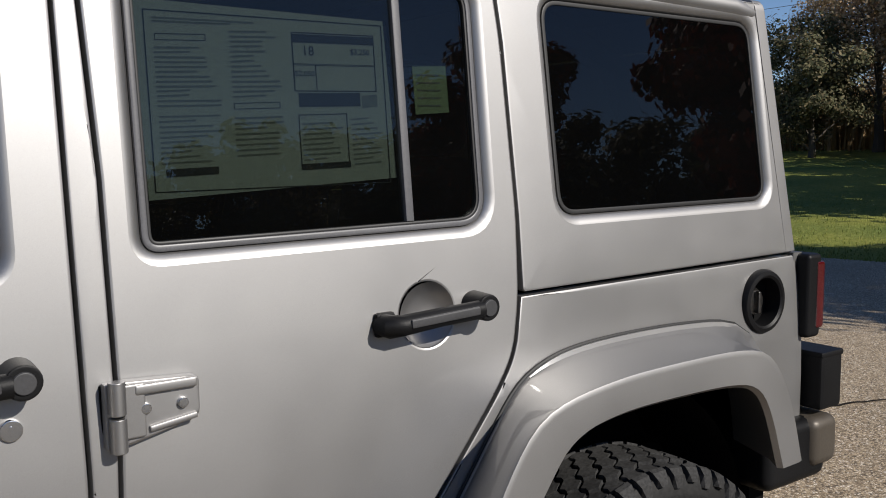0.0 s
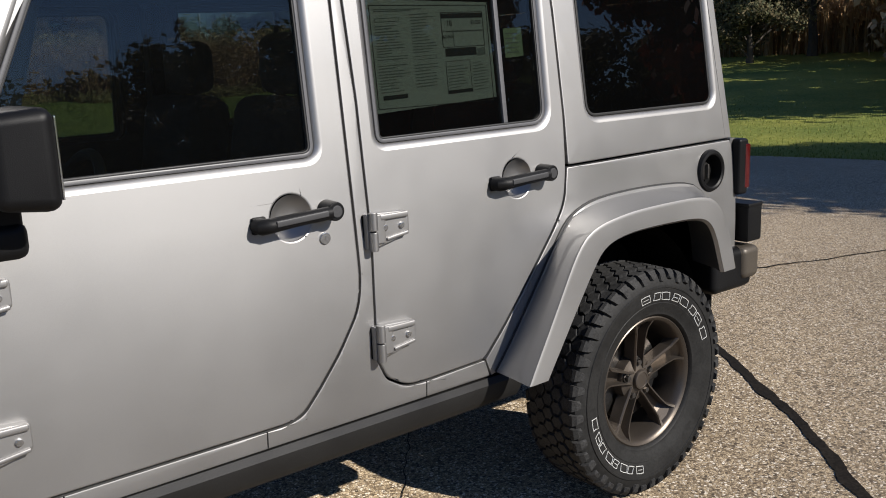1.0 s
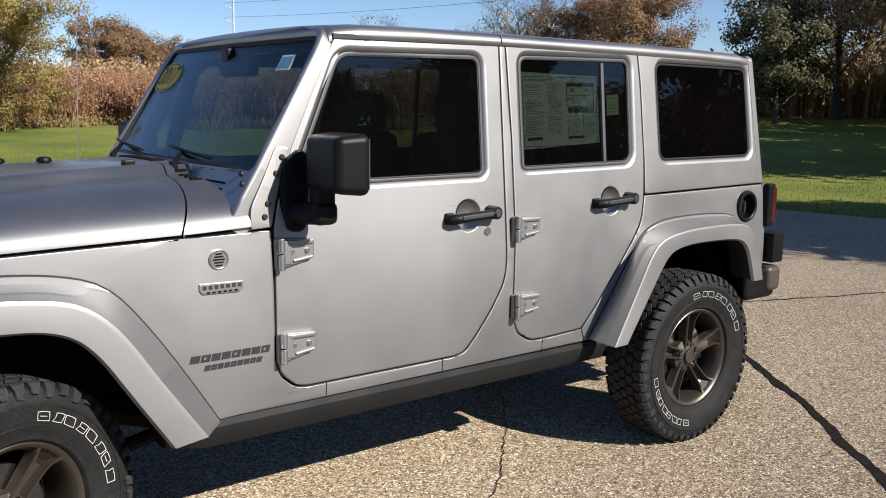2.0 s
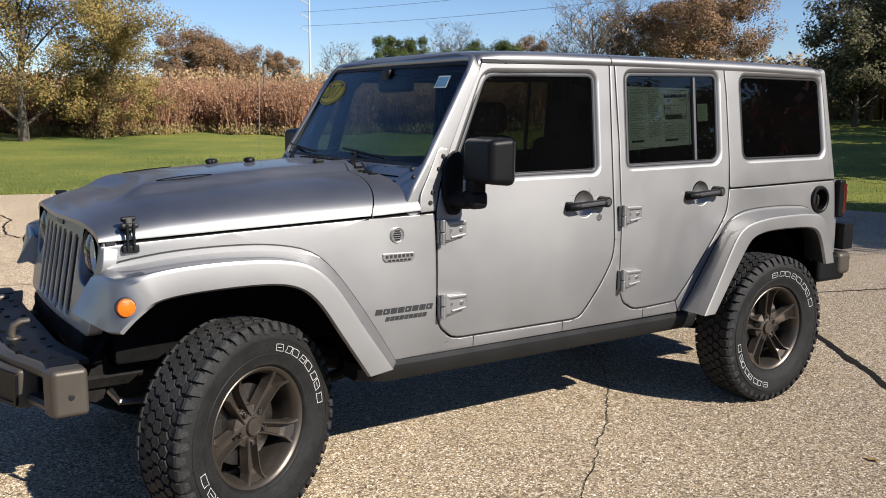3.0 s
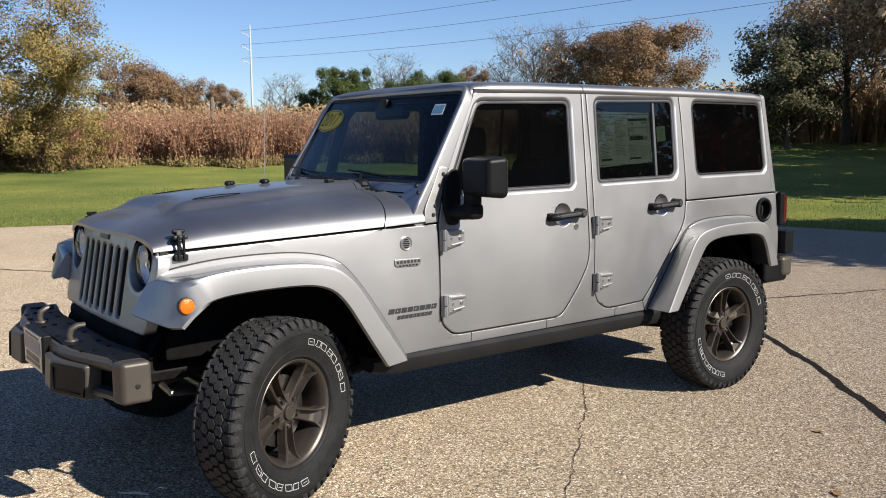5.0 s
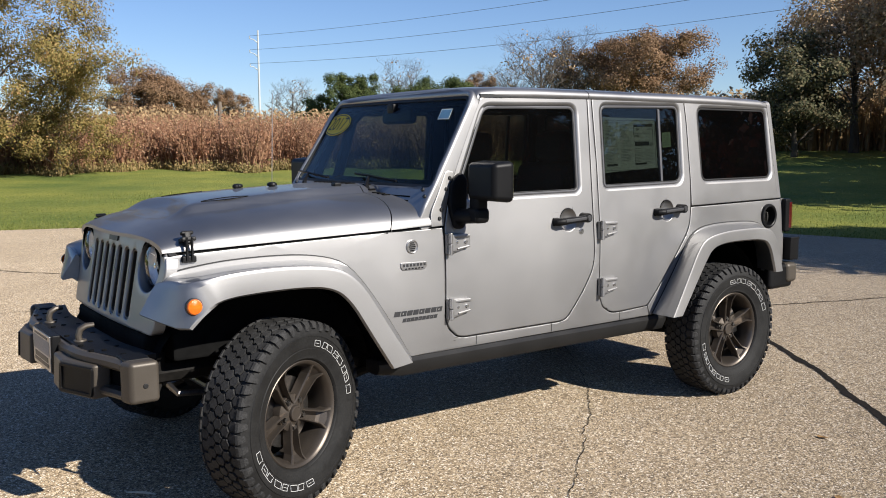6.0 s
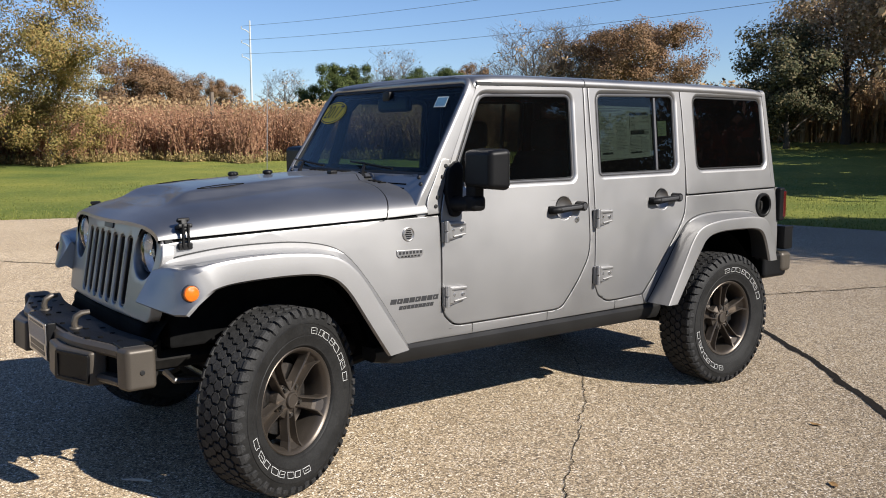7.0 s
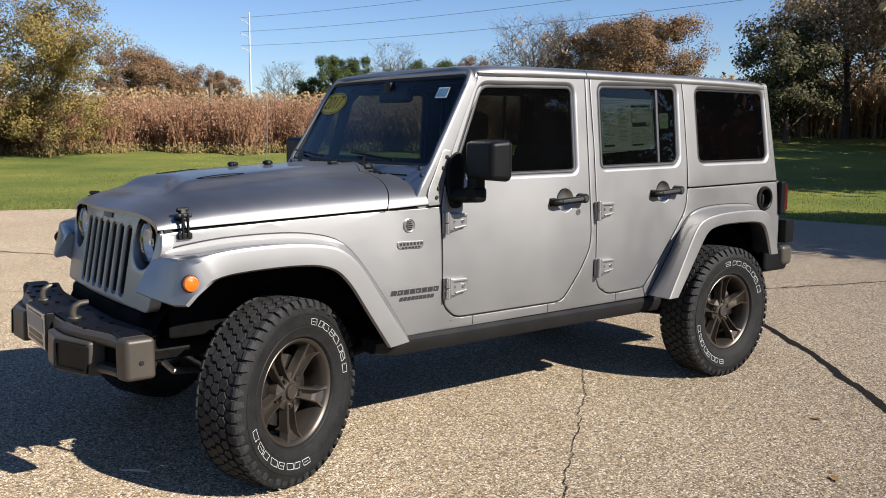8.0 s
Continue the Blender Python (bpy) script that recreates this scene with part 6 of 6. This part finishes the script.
    box(bm, (-0.165, -0.012, -0.05), (-0.10, 0.05, 0.06), 0.012)
    part("brake_caliper", bm, STEEL, wheel)
    bm = bmesh.new()
    lathe(bm, [(0.20, 0.06), (0.0, 0.07)], (0, 0, 0), 32)
    part("wheel_backing", bm, DARK, wheel)
    for k in range(5):
        a = radians(268 + 72 * k)
        bm = bmesh.new()
        x, z = 0.062 * math.cos(a), 0.062 * math.sin(a)
        cyl(bm, (x, -0.036, z), (x, -0.060, z), 0.0115, 0.0100, 6, 0.001)
        lathe(bm, [(0.0165, -0.040), (0.0165, -0.0500), (0.0135, -0.0500), (0.0125, -0.042)], (x, 0, z), 18)
        part("lug_nut", bm, STEEL, wheel)
    # a narrower, slightly smaller tyre than the profile above
    for ob in [wheel] + list(wheel.children):
        thin = 0.93 if ob.name.split(".")[0] in ("tyre", "tread", "tyre_bar") else 1.0
        for v in ob.data.vertices:
            v.co = Vector((v.co.x * 0.98, v.co.y * thin, v.co.z * 0.98))
    return wheel


def place_wheels(car):
    first = build_wheel(car)
    steer = radians(23)
    spots = [(-0.006, -0.782, steer, -1, 0), (2.942, -0.795, 0, -1, 184), (0.023, 0.783, steer, 1, 80), (2.946, 0.783, 0, 1, 150)]
    for i, (x, y, yaw, s, turn) in enumerate(spots):
        m = Matrix.Translation((x, y, 0.396)) @ Matrix.Rotation(yaw, 4, "Z") @ (Matrix.Rotation(math.pi, 4, "Z") if s > 0 else HOME) @ Matrix.Rotation(-radians(turn), 4, "Y")
        if i == 0:
            first.matrix_basis = m
        else:
            copy_thing(first, m)
    spare = copy_thing(first, Matrix.Translation((3.83, 0.02, 1.02)) @ Matrix.Rotation(math.pi / 2, 4, "Z"))
    spare["label"] = "bronze alloy spare wheel on the tailgate"


# ---- inside and underneath ----
def build_inside(car):
    bm = bmesh.new()
    box(bm, (0.80, -0.66, 0.50), (3.60, 0.66, 0.56), 0.0)
    box(bm, (3.50, -0.69, 0.56), (3.58, 0.69, 1.10), 0.0)
    part("cabin_floor", bm, DARK, car)
    bm = bmesh.new()
    box(bm, (0.82, -0.68, 0.85), (1.16, 0.68, 1.20), 0.05, 3)
    box(bm, (0.86, -0.62, 1.16), (1.12, 0.62, 1.245), 0.04, 3)
    dash = part("dashboard", bm, CLOTH, car, "black dashboard")
    bm = bmesh.new()
    ring = [Vector((1.26 + 0.075 * math.sin(a), -0.36 + 0.185 * math.cos(a), 1.13 + 0.17 * math.sin(a))) for a in [k * math.tau / 28 for k in range(28)]]
    tube(bm, ring, 0.015, 8, True)
    tube(bm, [ring[0], (1.27, -0.36, 1.12), ring[14]], 0.014, 6)
    tube(bm, [(1.27, -0.36, 1.12), (1.10, -0.36, 1.04)], 0.03, 8)
    part("steering_wheel", bm, PLASTIC, car, "black steering wheel")
    for x, y, back in ((1.62, -0.36, 0.0), (1.62, 0.36, 0.0), (2.42, -0.36, 0.0), (2.42, 0.36, 0.0)):
        bm = bmesh.new()
        box(bm, (x - 0.26, y - 0.25, 0.72), (x + 0.26, y + 0.25, 0.90), 0.06, 3)
        box(bm, (x + 0.18, y - 0.24, 0.84), (x + 0.33, y + 0.24, 1.42), 0.06, 3, Matrix.Rotation(0.18, 4, "Y"))
        seat = part("seat", bm, CLOTH, car, "black cloth seat")
        bm = bmesh.new()
        box(bm, (x + 0.27, y - 0.13, 1.42), (x + 0.37, y + 0.13, 1.60), 0.045, 3)
        tube(bm, [(x + 0.31, y - 0.05, 1.30), (x + 0.32, y - 0.05, 1.46)], 0.008, 6)
        tube(bm, [(x + 0.31, y + 0.05, 1.30), (x + 0.32, y + 0.05, 1.46)], 0.008, 6)
        part("headrest", bm, CLOTH, seat)
    bm = bmesh.new()
    for s in (-1, 1):
        tube(bm, [(1.02, s * 0.60, 1.20), (1.16, s * 0.59, 1.66), (1.26, s * 0.58, 1.755), (1.96, s * 0.58, 1.775), (2.75, s * 0.58, 1.765), (3.12, s * 0.58, 1.62), (3.42, s * 0.58, 1.05)], 0.032, 10)
        tube(bm, [(1.98, s * 0.58, 1.77), (1.99, s * 0.62, 1.4), (1.99, s * 0.66, 0.8)], 0.034, 10)
    for x in (1.98, 2.76):
        tube(bm, [(x, -0.58, 1.765), (x, 0.58, 1.765)], 0.03, 10)
    part("roll_bar", bm, CLOTH, car, "padded black roll bar")
    bm = bmesh.new()
    box(bm, (1.09, -0.15, 1.635), (1.135, 0.15, 1.720), 0.022, 3)
    tube(bm, [(1.13, 0, 1.70), (1.11, 0, 1.76)], 0.012, 6)
    box(bm, (1.05, -0.035, 1.69), (1.12, 0.035, 1.745), 0.012)
    part("rear_view_mirror", bm, PLASTIC, car, "black rear-view mirror")


def build_under(car):
    bm = bmesh.new()
    for s in (-1, 1):
        tube(bm, [(-0.55, s * 0.42, 0.56), (0.30, s * 0.42, 0.56), (0.55, s * 0.44, 0.49), (2.25, s * 0.44, 0.49), (2.55, s * 0.42, 0.60), (3.60, s * 0.42, 0.60)], 0.055, 8)
    for x in (-0.45, 0.75, 1.6, 2.3, 3.4):
        cyl(bm, (x, -0.44, 0.50), (x, 0.44, 0.50), 0.04, None, 8)
    part("chassis", bm, UNDER, car, "dark ladder chassis")
    for x in (0.0, 2.946):
        bm = bmesh.new()
        cyl(bm, (x, -0.70, 0.405), (x, 0.70, 0.405), 0.045, None, 14)
        lathe(bm, [(0.0, -0.13), (0.08, -0.10), (0.115, 0.0), (0.08, 0.10), (0.0, 0.13)], (x, 0.16 if x < 1 else 0.0, 0.405), 18)
        part("axle", bm, UNDER, car, "dark solid axle")
        for s in (-1, 1):
            bm = bmesh.new()
            n = 70
            tube(bm, [(x + 0.055 * math.cos(k * 0.62), s * 0.47 + 0.055 * math.sin(k * 0.62), 0.47 + 0.30 * k / n) for k in range(n)], 0.008, 5)
            part("coil_spring", bm, UNDER, car)
            bm = bmesh.new()
            sx = 0.10 if x < 1 else -0.14
            tube(bm, [(x + sx, s * 0.52, 0.36), (x + sx * 1.2, s * 0.48, 0.62)], [0.030, 0.030], 10)
            tube(bm, [(x + sx * 1.2, s * 0.48, 0.60), (x + sx * 1.4, s * 0.45, 0.86)], [0.022, 0.022], 10)
            part("damper", bm, UNDER, car)
            bm = bmesh.new()
            t = 0.75 if x < 1 else -0.72
            tube(bm, [(x + 0.02, s * 0.50, 0.33), (x + t, s * 0.47, 0.46)], 0.026, 8)
            box(bm, (x + t - 0.05, s * 0.47 - 0.04, 0.40), (x + t + 0.05, s * 0.47 + 0.04, 0.50), 0.012)
            part("control_arm", bm, UNDER, car)
    bm = bmesh.new()
    tube(bm, [(-0.16, -0.62, 0.43), (-0.17, 0.60, 0.45)], 0.018, 8)
    tube(bm, [(-0.42, -0.55, 0.53), (-0.40, -0.60, 0.50), (-0.10, -0.60, 0.47)], 0.014, 8)
    part("steering_rod", bm, STEEL, car, "steel steering rod")
    bm = bmesh.new()
    box(bm, (0.25, -0.25, 0.42), (1.25, 0.25, 0.62), 0.06, 2)
    box(bm, (1.45, -0.30, 0.38), (2.25, 0.35, 0.52), 0.04, 2)
    part("gearbox", bm, UNDER, car)
    bm = bmesh.new()
    tube(bm, [(1.2, 0.34, 0.46), (2.2, 0.36, 0.45), (2.6, 0.30, 0.62), (3.0, 0.30, 0.66), (3.4, 0.36, 0.56), (3.62, 0.42, 0.52)], 0.032, 10)
    part("exhaust_pipe", bm, STEEL, car)
    bm = bmesh.new()
    box(bm, (0.55, -0.64, 0.50), (3.55, 0.64, 0.545), 0.0)
    part("floor_pan", bm, UNDER, car)
    for x in (0.56, 2.40):
        bm = bmesh.new()
        box(bm, (x - 0.02, -0.71, 0.46), (x + 0.03, 0.71, 0.95 if x > 1 else 1.05), 0.0)
        part("bulkhead", bm, DARK, car)
    bm = bmesh.new()
    box(bm, (3.50, -0.71, 0.50), (3.56, 0.71, 1.12), 0.0)
    part("bulkhead", bm, DARK, car)


# ---- badges, decals and papers ----
def build_marks(car):
    for s in (-1, 1):
        bm = bmesh.new()
        y = flank(0.684, 1.049)
        lathe(bm, [(0.033, 0.003), (0.033, -0.004), (0.030, -0.006), (0.027, -0.004), (0.026, -0.003), (0.0, -0.003)], (0.684, -y, 1.049), 32)
        badge = part("round_badge", flip(bm, s), BADGE, car, "round dull silver badge")
        for k in range(5):
            bm = bmesh.new()
            z = 1.049 + (k - 2) * 0.009
            w = 0.019 - abs(k - 2) * 0.004
            box(bm, (0.684 - w, -y - 0.0055, z - 0.0025), (0.684 + w, -y - 0.0025, z + 0.0025))
            part("badge_bar", flip(bm, s), PLASTIC, badge)
        place = on_flank(0.005)
        bm = panel(rounded([(0.615, 0.978, 0.004), (0.762, 0.975, 0.004), (0.763, 0.955, 0.004), (0.750, 0.940, 0.006), (0.626, 0.943, 0.006), (0.615, 0.956, 0.004)], 3), [], place, 0.006, 0.002, 0.3)
        badge = part("edition_badge", flip(bm, s), BADGE, car, "dull silver edition badge with bars")
        for k in range(7):
            bm = bmesh.new()
            x = 0.626 + 0.0195 * k
            yy = flank(x, 0.966) + 0.005
            box(bm, (x, -yy - 0.0016, 0.958), (x + 0.012, -yy + 0.001, 0.971))
            part("badge_bar", flip(bm, s), DECAL, badge)
        for k in range(6):
            bm = bmesh.new()
            x = 0.638 + 0.0185 * k
            yy = flank(x, 0.948) + 0.005
            box(bm, (x, -yy - 0.0012, 0.945), (x + 0.011, -yy + 0.001, 0.951))
            part("badge_bar", flip(bm, s), PLASTIC, badge)
        # model lettering stands as dark slanted bars
        for x0, x1, z0, z1, n in ((0.578, 0.852, 0.727, 0.751, 8), (0.622, 0.822, 0.698, 0.716, 9)):
            w = (x1 - x0) / n
            for k in range(n):
                a = x0 + k * w
                bm = panel([(a, z0), (a + w * 0.88, z0), (a + w * 0.88 + 0.006, z1), (a + 0.006, z1)],
                           [[(a + w * 0.30, z0 + 0.008), (a + w * 0.52, z0 + 0.008), (a + w * 0.52 + 0.003, z1 - 0.008), (a + w * 0.30 + 0.003, z1 - 0.008)]] if k % 3 == 1 else [], on_flank(0.0012), 0.0012, 0, 1)
                part("decal_bar", flip(bm, s), DECAL, car)
    # price sheet and a green note inside the left rear window
    at = on_flank(-0.0265)
    low = lambda k: 1.362 + (k - 1.345) * 0.868
    paper = lambda a, b, d: at(a, low(b), d)
    sheet = part("price_sheet", panel([(2.010, 1.345), (2.462, 1.372), (2.452, 1.695), (2.006, 1.700)], [], paper, 0.001, 0, 0.2), PAPER, car, "large white price sheet behind the glass", 0)
    print_on = on_flank(-0.0255)
    ink = lambda a, b, d: print_on(a, low(b), d)

    def bar(x0, z0, x1, z1, m=INK, holes=()):
        part("print_bar", panel([(x0, z0), (x1, z0 + 0.004), (x1, z1 + 0.004), (x0, z1)], holes, ink, 0.0005, 0, 1), m, sheet, "", 0)

    def outline(x0, z0, x1, z1, t=0.0022, m=INK):
        bar(x0, z0, x1, z1, m, [[(x0 + t, z0 + t), (x1 - t, z0 + t + 0.004), (x1 - t, z1 - t + 0.004), (x0 + t, z1 - t)]])
    outline(2.020, 1.358, 2.448, 1.682, 0.002)
    outline(2.268, 1.545, 2.430, 1.660, 0.002)
    bar(2.270, 1.640, 2.428, 1.656)
    bar(2.275, 1.515, 2.395, 1.542)
    bar(2.398, 1.515, 2.430, 1.540, INK_PALE)
    outline(2.268, 1.596, 2.430, 1.599, 0.0008)
    bar(2.310, 1.546, 2.3115, 1.596)
    outline(2.272, 1.400, 2.366, 1.500, 0.0016)
    bar(2.272, 1.392, 2.368, 1.404)
    outline(2.036, 1.628, 2.118, 1.640, 0.0012)
    outline(2.158, 1.508, 2.240, 1.520, 0.0012)
    bar(2.040, 1.385, 2.125, 1.399)
    rng = random.Random(2)
    for x0, x1, za, zb, n in ((2.034, 2.140, 1.510, 1.622, 13), (2.158, 2.245, 1.530, 1.660, 14), (2.034, 2.140, 1.408, 1.500, 10), (2.158, 2.245, 1.420, 1.500, 8), (2.278, 2.360, 1.410, 1.490, 8), (2.375, 2.436, 1.400, 1.500, 10), (2.034, 2.235, 1.660, 1.672, 2)):
        for k in range(n):
            zz = za + (zb - za) * k / n
            bar(x0, zz, x0 + (x1 - x0) * rng.uniform(0.45, 1.0), zz + 0.0032, INK_PALE)
    for words, x, zc, size in (("18", 2.298, 1.624, 0.026), ("$3,250", 2.400, 1.628, 0.016), ("$2,050", 2.289, 1.580, 0.015)):
        text_on(words, size, INK, sheet, lambda u, v, x=x, zc=zc: ink(x + u, zc + v, -0.0004), 0.9)
    note = part("green_note", panel([(2.512, 1.500), (2.588, 1.505), (2.586, 1.592), (2.510, 1.588)], [], at, 0.001, 0, 0.3), PAPER_GREEN, car, "small pale green note behind the glass", 0)
    for k in range(5):
        part("print_bar", panel([(2.518, 1.515 + 0.014 * k), (2.570, 1.516 + 0.014 * k), (2.570, 1.519 + 0.014 * k), (2.518, 1.518 + 0.014 * k)], [], print_on, 0.0005, 0, 1), INK_PALE, note, "", 0)


def build_vehicle():
    car = new("off_road_vehicle")
    tagged(car, "silver four-door off-road vehicle with black hardtop windows parked on asphalt", "car")
    build_sides(car)
    for s in (-1, 1):
        build_door(car, s, True)
        build_door(car, s, False)
    build_hood(car)
    build_windscreen(car)
    build_roof(car)
    build_grille(car)
    build_front_bumper(car)
    build_rear(car)
    place_wheels(car)
    build_inside(car)
    build_under(car)
    build_marks(car)


def build_litter():
    bm = bmesh.new()
    tube(bm, [(-0.535, -0.285, 0.006), (-0.50, -0.325, 0.010), (-0.47, -0.345, 0.008), (-0.44, -0.385, 0.006)], [0.003, 0.006, 0.006, 0.003], 6)
    tagged(part("straw", bm, surface("dry straw", (0.62, 0.58, 0.48), 0.8)), "pale bit of dry straw on the asphalt", "straw")
    rng = random.Random(6)
    leafmat = surface("fallen leaf", (0.30, 0.17, 0.06), 0.8, 0.0, 60, 0.3)
    for x, y in ((3.35, -2.3), (3.9, -2.9), (4.9, -1.4), (2.6, -1.7), (6.3, 1.4), (1.9, -2.2), (5.6, -0.9)):
        bm = bmesh.new()
        a = rng.random() * math.tau
        pts = [(0.035, 0, 0.010), (0.012, 0.016, 0.006), (-0.02, 0.012, 0.012), (-0.034, 0, 0.006), (-0.018, -0.014, 0.010), (0.014, -0.016, 0.007)]
        c, s = math.cos(a), math.sin(a)
        vs = [bm.verts.new((x + px * c - py * s, y + px * s + py * c, pz)) for px, py, pz in pts]
        mid = bm.verts.new((x, y, 0.004))
        for i in range(6):
            bm.faces.new((vs[i - 1], vs[i], mid))
        tagged(part("fallen_leaf", bm, leafmat), "small brown fallen leaf on the asphalt", "leaf", "fallen leaves")

# ---- build ----
build_ground()
pavement = build_pavement()
build_fields()
build_trees()
build_poles()
build_vehicle()
build_litter()
build_cracks(pavement)
